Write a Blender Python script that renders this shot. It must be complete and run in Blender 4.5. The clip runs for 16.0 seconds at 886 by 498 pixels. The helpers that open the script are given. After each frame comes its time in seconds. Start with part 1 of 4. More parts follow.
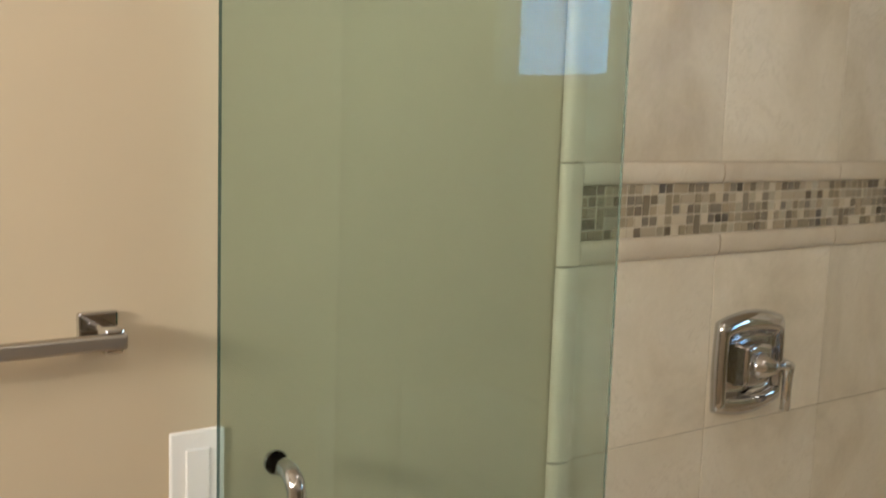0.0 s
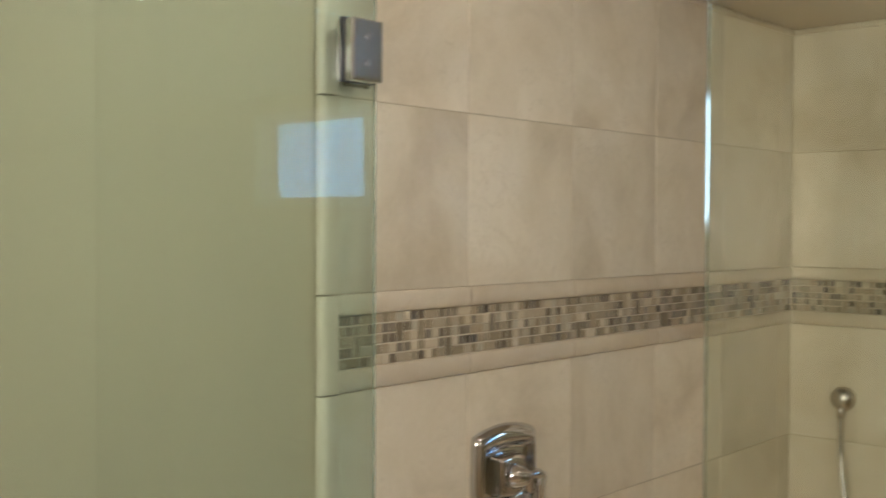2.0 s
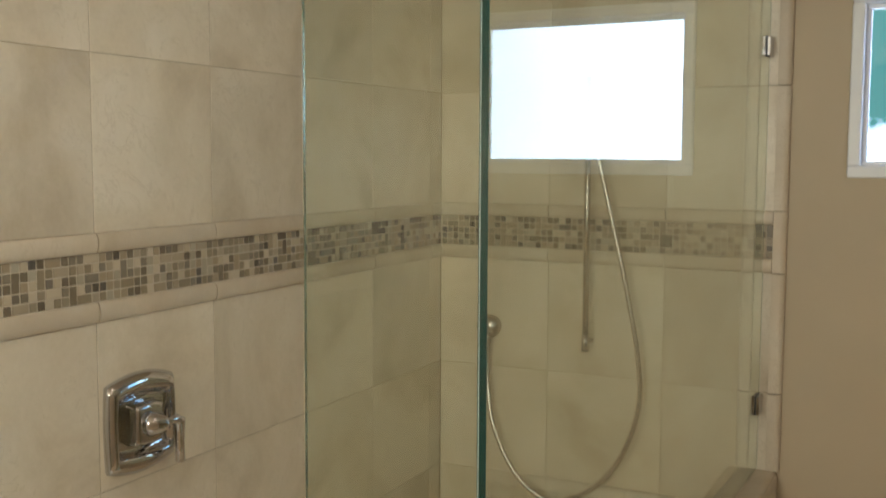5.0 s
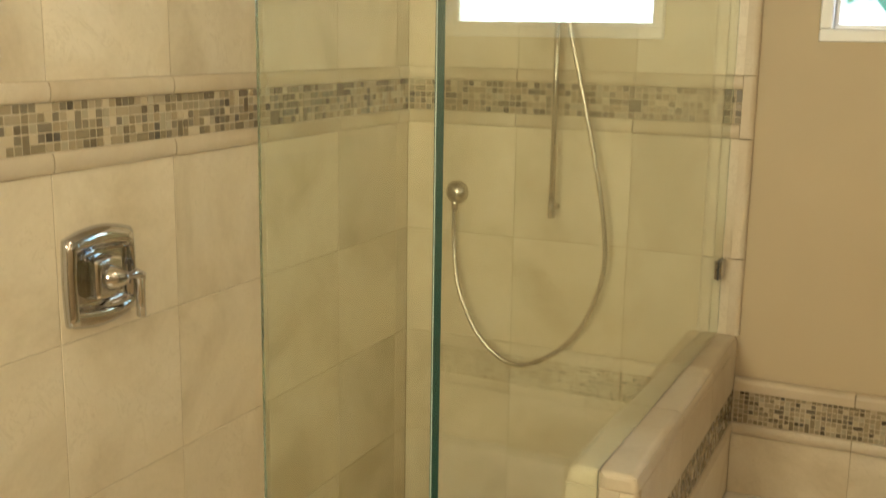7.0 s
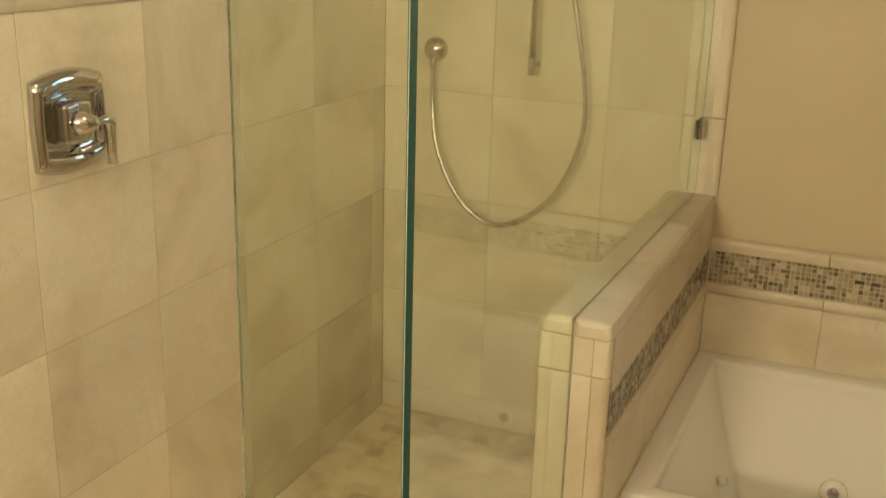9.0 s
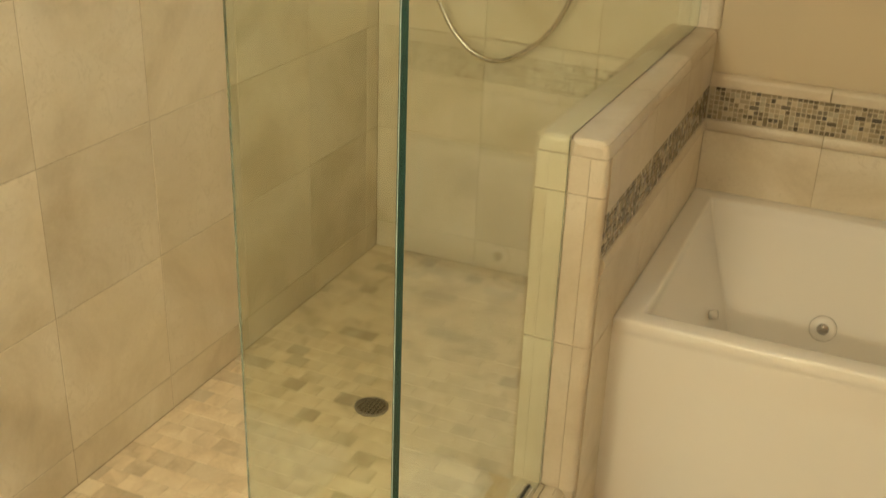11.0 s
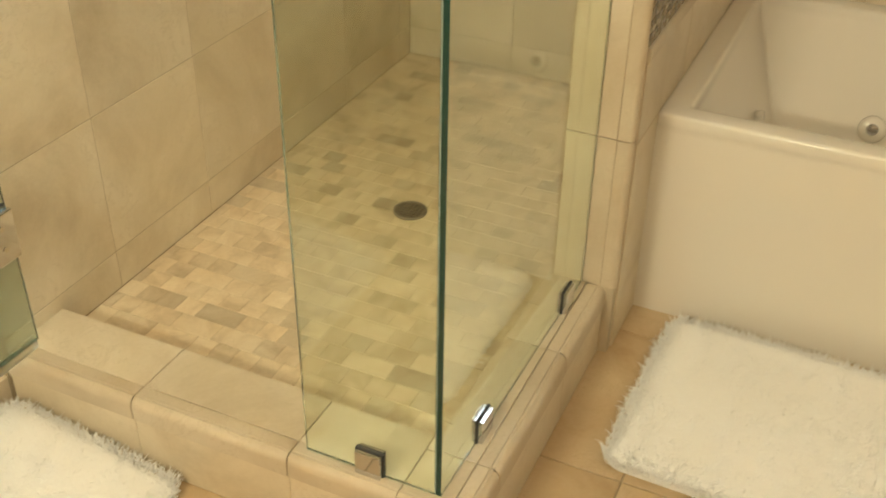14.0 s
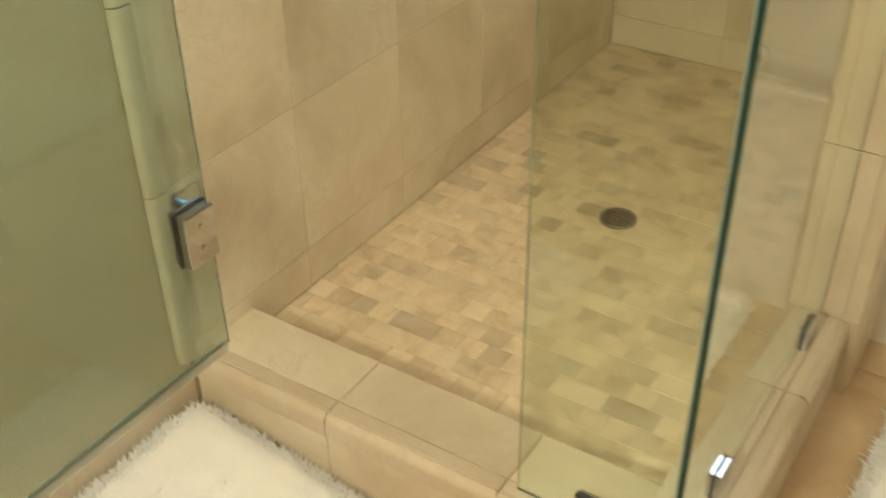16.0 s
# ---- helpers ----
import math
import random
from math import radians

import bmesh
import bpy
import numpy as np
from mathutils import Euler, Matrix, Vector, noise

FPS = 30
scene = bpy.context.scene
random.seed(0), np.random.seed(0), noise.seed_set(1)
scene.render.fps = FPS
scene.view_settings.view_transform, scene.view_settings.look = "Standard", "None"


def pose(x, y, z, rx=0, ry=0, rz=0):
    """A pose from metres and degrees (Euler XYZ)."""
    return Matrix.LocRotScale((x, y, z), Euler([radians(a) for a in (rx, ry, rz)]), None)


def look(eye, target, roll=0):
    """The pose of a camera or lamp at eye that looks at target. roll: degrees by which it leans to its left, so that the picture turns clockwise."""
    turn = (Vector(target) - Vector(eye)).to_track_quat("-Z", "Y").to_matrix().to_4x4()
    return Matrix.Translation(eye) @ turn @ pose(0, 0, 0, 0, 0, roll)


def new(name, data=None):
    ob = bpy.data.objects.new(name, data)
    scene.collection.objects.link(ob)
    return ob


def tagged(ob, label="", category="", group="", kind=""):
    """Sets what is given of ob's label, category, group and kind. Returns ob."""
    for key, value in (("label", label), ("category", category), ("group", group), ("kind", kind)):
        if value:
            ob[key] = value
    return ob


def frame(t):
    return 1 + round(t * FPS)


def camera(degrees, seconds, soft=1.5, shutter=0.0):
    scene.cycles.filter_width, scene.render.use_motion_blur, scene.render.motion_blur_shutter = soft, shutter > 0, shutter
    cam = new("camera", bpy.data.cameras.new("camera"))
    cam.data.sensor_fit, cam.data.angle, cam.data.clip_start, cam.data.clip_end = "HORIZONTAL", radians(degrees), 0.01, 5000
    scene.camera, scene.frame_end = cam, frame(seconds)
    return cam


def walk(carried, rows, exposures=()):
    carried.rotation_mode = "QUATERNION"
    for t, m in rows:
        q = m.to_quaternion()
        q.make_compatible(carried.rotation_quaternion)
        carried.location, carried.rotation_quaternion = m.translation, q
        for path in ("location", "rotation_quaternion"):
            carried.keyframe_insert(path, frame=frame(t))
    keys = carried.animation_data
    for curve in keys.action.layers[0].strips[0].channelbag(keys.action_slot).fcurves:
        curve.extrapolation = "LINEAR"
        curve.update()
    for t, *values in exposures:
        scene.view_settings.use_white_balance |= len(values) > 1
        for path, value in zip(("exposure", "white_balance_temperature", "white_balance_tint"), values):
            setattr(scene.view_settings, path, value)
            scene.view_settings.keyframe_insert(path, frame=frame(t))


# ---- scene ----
cam = camera(45.37, 16.0, shutter=0.8)
PATH = [
    (0, (0.1698, 0.3041, 1.7387), (1.3234, 1.9165, 1.4748), 1.89),
    (0.5, (0.1452, 0.2817, 1.7354), (1.3580, 1.8635, 1.5710), 1.95),
    (1, (0.1391, 0.2632, 1.7327), (1.4299, 1.7886, 1.6497), 1.24),
    (1.5, (0.1190, 0.2796, 1.7616), (1.5231, 1.7027, 1.7045), 0.04),
    (2, (0.1378, 0.2398, 1.7769), (1.6223, 1.5792, 1.7311), 0.23),
    (2.5, (0.1447, 0.2176, 1.7970), (1.6878, 1.4894, 1.7606), -0.24),
    (3, (0.1602, 0.1961, 1.8075), (1.7701, 1.3823, 1.7705), -0.29),
    (3.5, (0.1651, 0.1896, 1.8218), (1.8459, 1.2719, 1.7632), 0.39),
    (4, (0.1718, 0.1537, 1.8243), (1.9154, 1.1288, 1.7281), 0.84),
    (4.5, (0.1900, 0.1563, 1.8266), (1.9721, 1.0539, 1.6902), 1.09),
    (5, (0.2061, 0.1288, 1.8107), (1.9952, 1.0041, 1.6289), 0.26),
    (7.5, (0.2309, 0.1135, 1.7370), (2.0103, 0.9078, 1.2868), 1.10),
    (8, (0.2345, 0.1113, 1.7180), (2.0094, 0.8829, 1.2138), 1.12),
    (8.5, (0.2364, 0.1090, 1.7017), (1.9997, 0.8650, 1.1365), 1.71),
    (9, (0.2391, 0.1115, 1.6899), (1.9865, 0.8656, 1.0750), 1.56),
    (9.5, (0.2458, 0.1050, 1.6647), (1.9816, 0.8445, 1.0012), 1.72),
    (10, (0.2411, 0.1047, 1.6361), (1.9558, 0.8236, 0.8991), 1.81),
    (12.5, (0.2247, 0.1043, 1.5334), (1.8277, 0.7968, 0.5584), 2.31),
    (13, (0.2224, 0.1088, 1.5175), (1.7889, 0.7903, 0.4775), 1.84),
    (13.5, (0.2034, 0.1118, 1.4947), (1.7453, 0.8006, 0.4232), 1.49),
    (14, (0.2242, 0.1259, 1.5007), (1.7376, 0.8086, 0.3854), 0.98),
    (14.5, (0.2550, 0.1574, 1.4551), (1.7139, 0.9006, 0.3066), -0.66),
    (15, (0.2809, 0.2375, 1.4593), (1.7069, 0.9844, 0.2724), -0.47),
    (15.5, (0.2980, 0.2791, 1.4789), (1.6712, 1.1147, 0.2888), -1.08),
    (16, (0.3315, 0.3535, 1.4321), (1.7047, 1.2525, 0.2892), -0.85),
]
EXPOSURES = [(0.0, -1.02, 5150, 20.0), (2.0, -1.02, 5150, 19.5), (4.0, -1.04, 5200, 17.5), (5.0, -1.20, 5250, 16.5), (7.3, -0.58, 6500, 10.0), (10.2, -0.57, 6550, 9.5), (12.3, -0.54, 6500, 10.0), (14.0, -0.44, 6350, 10.0), (14.5, -0.48, 6250, 10.0), (16.0, -0.52, 6000, 10.0)]
walk(cam, [(t, look(eye, target, roll)) for t, eye, target, roll in PATH], EXPOSURES)

# ---- light: daylight through the windows, a ceiling lamp and a wall lamp of the room, added fill lamps ----
world = bpy.data.worlds.new("sky")
scene.world = world
world.use_nodes = True
_sky = world.node_tree.nodes.new("ShaderNodeTexSky")
_sky.sky_type, _sky.sun_disc, _sky.sun_elevation, _sky.sun_rotation = "NISHITA", False, radians(50), radians(215)
_bg = world.node_tree.nodes["Background"]
_bg.inputs["Strength"].default_value = 0.1
world.node_tree.links.new(_sky.outputs[0], _bg.inputs["Color"])
sun = new("sun", bpy.data.lights.new("sun", "SUN"))
sun.data.energy, sun.data.angle, sun.data.color = 2.5, radians(0.6), (1.0, 0.95, 0.88)
sun.matrix_world = look((0, 0, 6), (3.0, 2.0, 0))

# ---- sizes of the room ----
XB, YA, ZC = 3.10, 1.55, 2.343         # tiled back wall, tiled side wall, ceiling
XW, YS = -0.95, -4.2                   # walls behind the camera
COL, ROW = 0.341, 0.3225               # wall tile module
BAND = (1.495, 1.533, 1.624, 1.660)    # accent band: liner, mosaic, liner
ROWS_Z = [0.114, 0.205, 0.527, 0.850, 1.1725, 1.495]
UPPER_Z = [1.660, 1.988, ZC]
PAN = 0.114                            # shower floor
CURB = 0.174                          # curb top
GY, GX = 0.634, 1.353                  # planes of the fixed glass
PONY = (2.04, 0.542, 0.688, 0.960)     # half wall: end, outer face, inner face, top
RIM = 0.512                            # bath rim
GLASS_TOP = ZC - 0.006


# ---- helpers ----
def mat(name, base=(0.5, 0.5, 0.5), rough=0.5, metal=0.0, spec=0.5, coat=0.0):
    m = bpy.data.materials.new(name)
    m.use_nodes = True
    b = m.node_tree.nodes["Principled BSDF"]
    b.inputs["Base Color"].default_value = (*base, 1)
    b.inputs["Roughness"].default_value = rough
    b.inputs["Metallic"].default_value = metal
    b.inputs["Specular IOR Level"].default_value = spec
    b.inputs["Coat Weight"].default_value = coat
    return m


class Net:
    """Short way to wire nodes in a material."""

    def __init__(self, m):
        self.t, self.b = m.node_tree, m.node_tree.nodes["Principled BSDF"]

    def node(self, kind, **values):
        n = self.t.nodes.new(kind)
        for key, value in values.items():
            n.inputs[key.replace("_", " ")].default_value = value
        return n

    def link(self, a, b):
        self.t.links.new(a, b)

    def place(self, spread=7.0):
        """World place, shifted by a random step for each object."""
        g, o = self.node("ShaderNodeNewGeometry"), self.node("ShaderNodeObjectInfo")
        mul = self.node("ShaderNodeVectorMath")
        mul.operation = "SCALE"
        comb = self.node("ShaderNodeCombineXYZ")
        for k, f in zip("XYZ", (1.0, 2.3, 3.7)):
            q = self.math("MULTIPLY", o.outputs["Random"], f * spread)
            self.link(q, comb.inputs[k])
        add = self.node("ShaderNodeVectorMath")
        add.operation = "ADD"
        self.link(g.outputs["Position"], add.inputs[0])
        self.link(comb.outputs[0], add.inputs[1])
        return add.outputs[0], o.outputs["Random"]

    def math(self, op, a, b=0.0):
        n = self.node("ShaderNodeMath")
        n.operation = op
        for k, v in enumerate((a, b)):
            if isinstance(v, (int, float)):
                n.inputs[k].default_value = v
            else:
                self.link(v, n.inputs[k])
        return n.outputs[0]

    def noise(self, vec, scale, detail=4.0, rough=0.55, distort=0.0):
        n = self.node("ShaderNodeTexNoise", Scale=scale, Detail=detail, Roughness=rough, Distortion=distort)
        self.link(vec, n.inputs["Vector"])
        return n.outputs["Fac"]

    def ramp(self, fac, stops, constant=False):
        n = self.node("ShaderNodeValToRGB")
        e = n.color_ramp.elements
        while len(e) < len(stops):
            e.new(0.5)
        for el, (p, c) in zip(e, stops):
            el.position, el.color = p, (*c, 1)
        if constant:
            n.color_ramp.interpolation = "CONSTANT"
        self.link(fac, n.inputs["Fac"])
        return n.outputs["Color"]

    def mix(self, fac, a, b, blend="MIX"):
        n = self.node("ShaderNodeMix")
        n.data_type, n.blend_type = "RGBA", blend
        for socket, v in ((n.inputs[0], fac), (n.inputs[6], a), (n.inputs[7], b)):
            if isinstance(v, (int, float)):
                socket.default_value = v
            elif isinstance(v, tuple):
                socket.default_value = (*v, 1)
            else:
                self.link(v, socket)
        return n.outputs[2]

    def bump(self, height, strength=0.2, distance=0.002):
        n = self.node("ShaderNodeBump", Strength=strength, Distance=distance)
        self.link(height, n.inputs["Height"])
        self.link(n.outputs[0], self.b.inputs["Normal"])

    def color(self, c):
        self.link(c, self.b.inputs["Base Color"])


def stone(name, light, mid, dark, rough, shade=0.16, vein=0.35, scale=3.0, joined=False, few=1.0):
    """Polished or honed beige limestone: soft clouds, thin veins, a shade of its own for each piece."""
    m = mat(name, mid, rough)
    n = Net(m)
    p, r = n.place()
    if joined:
        r = n.node("ShaderNodeNewGeometry").outputs["Random Per Island"]
    cloud = n.noise(p, scale, 6.0, 0.6, 0.6)
    c = n.ramp(cloud, [(0.34, dark), (0.49, mid), (0.64, light)])
    stain = n.noise(p, scale * 4.1, 5.0, 0.65, 1.2)
    v = n.math("ABSOLUTE", n.math("SUBTRACT", stain, 0.5))
    v = n.math("LESS_THAN", v, 0.012)
    v2 = n.math("MULTIPLY", v, n.math("GREATER_THAN", cloud, 0.53))
    c = n.mix(n.math("MULTIPLY", v2, vein), c, dark)
    grain = n.noise(p, 120.0, 2.0)
    c = n.mix(0.12, c, n.ramp(grain, [(0.3, dark), (0.7, light)]))
    if few > 1.0:       # mostly pale pieces, a few much darker
        r = n.math("SUBTRACT", 1.0, n.math("ADD", n.math("POWER", r, few), n.math("MULTIPLY", n.math("FRACT", n.math("MULTIPLY", r, 37.0)), 0.25)))
    tone = n.math("ADD", n.math("MULTIPLY", r, shade), 1.0 - shade / 2)
    comb = n.node("ShaderNodeCombineColor")
    for k in ("Red", "Green", "Blue"):
        n.link(tone, comb.inputs[k])
    c = n.mix(1.0, c, comb.outputs[0], "MULTIPLY")
    n.color(c)
    n.link(n.math("ADD", n.math("MULTIPLY", stain, 0.2), rough - 0.1), n.b.inputs["Roughness"])
    n.bump(n.math("ADD", n.math("MULTIPLY", stain, 0.7), n.math("MULTIPLY", grain, 0.05)), 0.06, 0.002)
    return m


def painted(name, base, rough=0.55):
    m = mat(name, base, rough)
    n = Net(m)
    p, _ = n.place(0.0)
    big = n.noise(p, 1.6, 3.0)
    fine = n.noise(p, 160.0, 3.0)
    n.color(n.ramp(big, [(0.3, tuple(v * 0.95 for v in base)), (0.7, tuple(min(v * 1.04, 1) for v in base))]))
    n.bump(fine, 0.12, 0.0015)
    return m


def clear_glass(name, tint, rough=0.0, clear=1.0):
    m = mat(name, tint, rough)
    n = Net(m)
    n.b.inputs["Transmission Weight"].default_value = clear
    n.b.inputs["IOR"].default_value = 1.5
    return m


TILE = stone("honed_beige_limestone", (0.74, 0.655, 0.515), (0.66, 0.57, 0.425), (0.53, 0.44, 0.305), 0.36, 0.14)
LINER = stone("beige_limestone_moulding", (0.64, 0.555, 0.425), (0.58, 0.49, 0.36), (0.50, 0.405, 0.28), 0.45, 0.08)
FLOORTILE = stone("floor_limestone", (0.60, 0.47, 0.30), (0.54, 0.40, 0.24), (0.44, 0.31, 0.17), 0.4, 0.1, 0.3, 4.0)
PEBBLE = stone("tumbled_travertine", (0.70, 0.60, 0.44), (0.62, 0.51, 0.355), (0.48, 0.38, 0.25), 0.5, 0.40, 0.3, 11.0, False, 5.0)
FARPEBBLE = stone("tumbled_travertine_field", (0.70, 0.60, 0.44), (0.62, 0.51, 0.355), (0.48, 0.38, 0.25), 0.5, 0.40, 0.3, 11.0, True, 5.0)
PAINT = painted("tan_wall_paint", (0.52, 0.425, 0.285))
CEILING = painted("ceiling_paint", (0.56, 0.46, 0.32))
GROUT = painted("grout", (0.38, 0.305, 0.20), 0.85)
PGROUT = painted("floor_joint_grout", (0.57, 0.47, 0.325), 0.85)
MGROUT = painted("mosaic_grout", (0.52, 0.44, 0.32), 0.85)
WHITE = painted("white_plastic", (0.80, 0.78, 0.74), 0.35)
VINYL = painted("white_window_vinyl", (0.82, 0.82, 0.82), 0.35)
ACRYLIC = mat("glossy_white_acrylic", (0.76, 0.715, 0.64), 0.16, 0.0, 0.5, 0.3)
CHROME = mat("polished_chrome", (0.60, 0.60, 0.62), 0.06, 1.0)
NICKEL = mat("brushed_nickel", (0.62, 0.58, 0.52), 0.24, 1.0)
DULL = mat("dull_nickel", (0.40, 0.36, 0.30), 0.42, 1.0)
BLACKGAP = mat("dark_gasket", (0.02, 0.02, 0.022), 0.5)
GLASS = clear_glass("greenish_clear_glass", (0.80, 0.87, 0.78))
GLASSEDGE = clear_glass("green_glass_edge", (0.032, 0.12, 0.10), 0.08, 0.6)
JOINT = mat("aged_silicone_joint", (0.30, 0.26, 0.19), 0.5)
SEAL = mat("clear_silicone", (0.55, 0.62, 0.56), 0.25)
# green tint deepened beyond GLASS to hold the shade on the wall behind
DOORGLASS = clear_glass("green_tint_and_shade_door_glass", (0.61, 0.715, 0.655))
PANE = clear_glass("window_glass", (0.98, 0.99, 0.99))
DRAIN = mat("steel_drain", (0.27, 0.25, 0.22), 0.35, 1.0)
DARK = mat("hole_shade", (0.01, 0.01, 0.01), 0.8)
INK = mat("grey_print", (0.35, 0.34, 0.33), 0.7)


def mosaic_material():
    m = mat("stone_and_glass_mosaic", (0.4, 0.35, 0.27), 0.2)
    n = Net(m)
    g, o = n.node("ShaderNodeNewGeometry"), n.node("ShaderNodeObjectInfo")
    r = n.math("FRACT", n.math("ADD", o.outputs["Random"], g.outputs["Random Per Island"]))
    c = n.ramp(r, [(0.0, (0.50, 0.415, 0.285)), (0.12, (0.33, 0.265, 0.17)), (0.38, (0.24, 0.195, 0.12)),
                   (0.58, (0.15, 0.12, 0.075)), (0.76, (0.38, 0.335, 0.24)), (0.85, (0.11, 0.085, 0.055)),
                   (0.95, (0.045, 0.036, 0.026))], True)
    p = n.noise(g.outputs["Position"], 90.0, 4.0)
    n.color(n.mix(n.math("MULTIPLY", p, 0.22), c, (0.5, 0.42, 0.31)))
    n.link(n.math("ADD", n.math("MULTIPLY", n.math("FRACT", n.math("MULTIPLY", r, 17.0)), 0.42), 0.03), n.b.inputs["Roughness"])
    n.bump(p, 0.1, 0.001)
    return m


MOSAIC = mosaic_material()


def pile_material():
    m = mat("white_shag_pile", (0.82, 0.77, 0.68), 0.9, 0.0, 0.1)
    n = Net(m)
    g = n.node("ShaderNodeNewGeometry")
    n.color(n.ramp(g.outputs["Random Per Island"], [(0.0, (0.96, 0.95, 0.93)), (0.5, (0.975, 0.97, 0.955)), (1.0, (0.985, 0.98, 0.97))]))
    n.b.inputs["Sheen Weight"].default_value = 0.6
    return m


PILE = pile_material()


def mesh_of(name, bm, *materials):
    me = bpy.data.meshes.new(name)
    bm.to_mesh(me)
    bm.free()
    for m in materials:
        me.materials.append(m)
    return me


def smooth(me):
    for p in me.polygons:
        p.use_smooth = True
    return me


def box(x0, y0, z0, x1, y1, z1, bevel=0.0, segments=2, bm=None):
    """A box with rounded edges, added to bm."""
    out = bm or bmesh.new()
    b = bmesh.new()
    bmesh.ops.create_cube(b, size=1.0)
    for v in b.verts:
        v.co = Vector(((x0 + x1) / 2 + v.co.x * (x1 - x0), (y0 + y1) / 2 + v.co.y * (y1 - y0), (z0 + z1) / 2 + v.co.z * (z1 - z0)))
    if bevel:
        bmesh.ops.bevel(b, geom=b.edges[:], offset=bevel, segments=segments, profile=0.5, affect="EDGES")
    if bm is None:
        out.free()
        return b
    me = bpy.data.meshes.new("tmp")
    b.to_mesh(me)
    b.free()
    out.from_mesh(me)
    bpy.data.meshes.remove(me)
    return out


def tube(points, radius, sides=12, bm=None):
    """A round tube along points."""
    out = bm or bmesh.new()
    pts = [Vector(p) for p in points]
    rings, up = [], None
    for i, p in enumerate(pts):
        d = (pts[min(i + 1, len(pts) - 1)] - pts[max(i - 1, 0)]).normalized()
        if up is None:
            up = d.orthogonal().normalized()
        up = (up - d * up.dot(d)).normalized()
        side = d.cross(up)
        r = radius[i] if isinstance(radius, (list, tuple)) else radius
        rings.append([out.verts.new(p + (up * math.cos(a) + side * math.sin(a)) * r) for a in (2 * math.pi * k / sides for k in range(sides))])
    for a, b in zip(rings, rings[1:]):
        for k in range(sides):
            out.faces.new((a[k], a[(k + 1) % sides], b[(k + 1) % sides], b[k])).smooth = True
    out.faces.new(rings[0][::-1])
    out.faces.new(rings[-1])
    return out


def prism(outline, axis, a, b, bm=None):
    """Pulls a flat outline (pairs in the two other axes) from a to b along axis."""
    out = bm or bmesh.new()

    def at(p, s):
        return {"x": (s, p[0], p[1]), "y": (p[0], s, p[1]), "z": (p[0], p[1], s)}[axis]

    lo = [out.verts.new(at(p, a)) for p in outline]
    hi = [out.verts.new(at(p, b)) for p in outline]
    k = len(outline)
    f = [out.faces.new(lo), out.faces.new(hi)]
    f += [out.faces.new((lo[i], lo[(i + 1) % k], hi[(i + 1) % k], hi[i])) for i in range(k)]
    bmesh.ops.recalc_face_normals(out, faces=out.faces[:])
    return out


def thing(name, label="", category="", group="", at=(0, 0, 0), kind=""):
    return tagged(pose_of(new(name), at), label, category, group, kind)


def pose_of(ob, at):
    ob.matrix_basis = Matrix.Translation(at)
    return ob


def part(name, bm, material, parent, label="", smoothed=False):
    mats = material if isinstance(material, (list, tuple)) else (material,)
    me = bm if isinstance(bm, bpy.types.Mesh) else mesh_of(name, bm, *mats)
    if smoothed:
        smooth(me)
    ob = new(name, me)
    ob.parent = parent
    return tagged(ob, label)


def setting(name, bm, material, label, category):
    return tagged(new(name, mesh_of(name, bm, material)), label, category, kind="structure")


# ---- walls, floor and ceiling ----
def holed(axis, face, back, u0, u1, z0, z1, holes):
    """A wall slab with rectangular openings right through it."""
    us = sorted({u0, u1, *(h[0] for h in holes), *(h[1] for h in holes)})
    zs = sorted({z0, z1, *(h[2] for h in holes), *(h[3] for h in holes)})
    bm = bmesh.new()
    for a, b in zip(us, us[1:]):
        for c, d in zip(zs, zs[1:]):
            if any(h[0] <= a and b <= h[1] and h[2] <= c and d <= h[3] for h in holes):
                continue
            lo, hi = min(face, back), max(face, back)
            if axis == "x":
                box(lo, a, c, hi, b, d, bm=bm)
            else:
                box(a, lo, c, b, hi, d, bm=bm)
    bmesh.ops.remove_doubles(bm, verts=bm.verts[:], dist=1e-5)
    return bm


WIN = [(-0.285, 0.397, 1.750, 2.222), (-1.085, -0.342, 1.850, 2.262)]
wall_east = setting("wall_east", holed("x", XB + 0.012, XB + 0.15, YS, YA + 0.15, 0, ZC, WIN), PAINT,
                    "tan painted outer wall with small high windows", "wall")
wall_north = setting("wall_north", box(XW - 0.12, YA + 0.012, 0, XB + 0.012, YA + 0.15, ZC), PAINT,
                     "tan painted wall beside the shower, tiled inside it", "wall")
wall_south = setting("wall_south", box(XW - 0.12, YS - 0.12, 0, XB + 0.15, YS, ZC), PAINT, "plain tan painted wall", "wall")
wall_west = setting("wall_west", box(XW - 0.12, YS, 0, XW, YA + 0.012, ZC), PAINT, "plain tan painted wall", "wall")
ceiling = setting("ceiling", box(XW - 0.12, YS - 0.12, ZC, XB + 0.15, YA + 0.15, ZC + 0.1), CEILING, "plain painted ceiling", "ceiling")
floor = setting("floor", box(XW - 0.12, YS - 0.12, -0.12, XB + 0.15, YA + 0.15, -0.004), GROUT, "beige stone tiled bathroom floor", "floor")

_pieces = {}


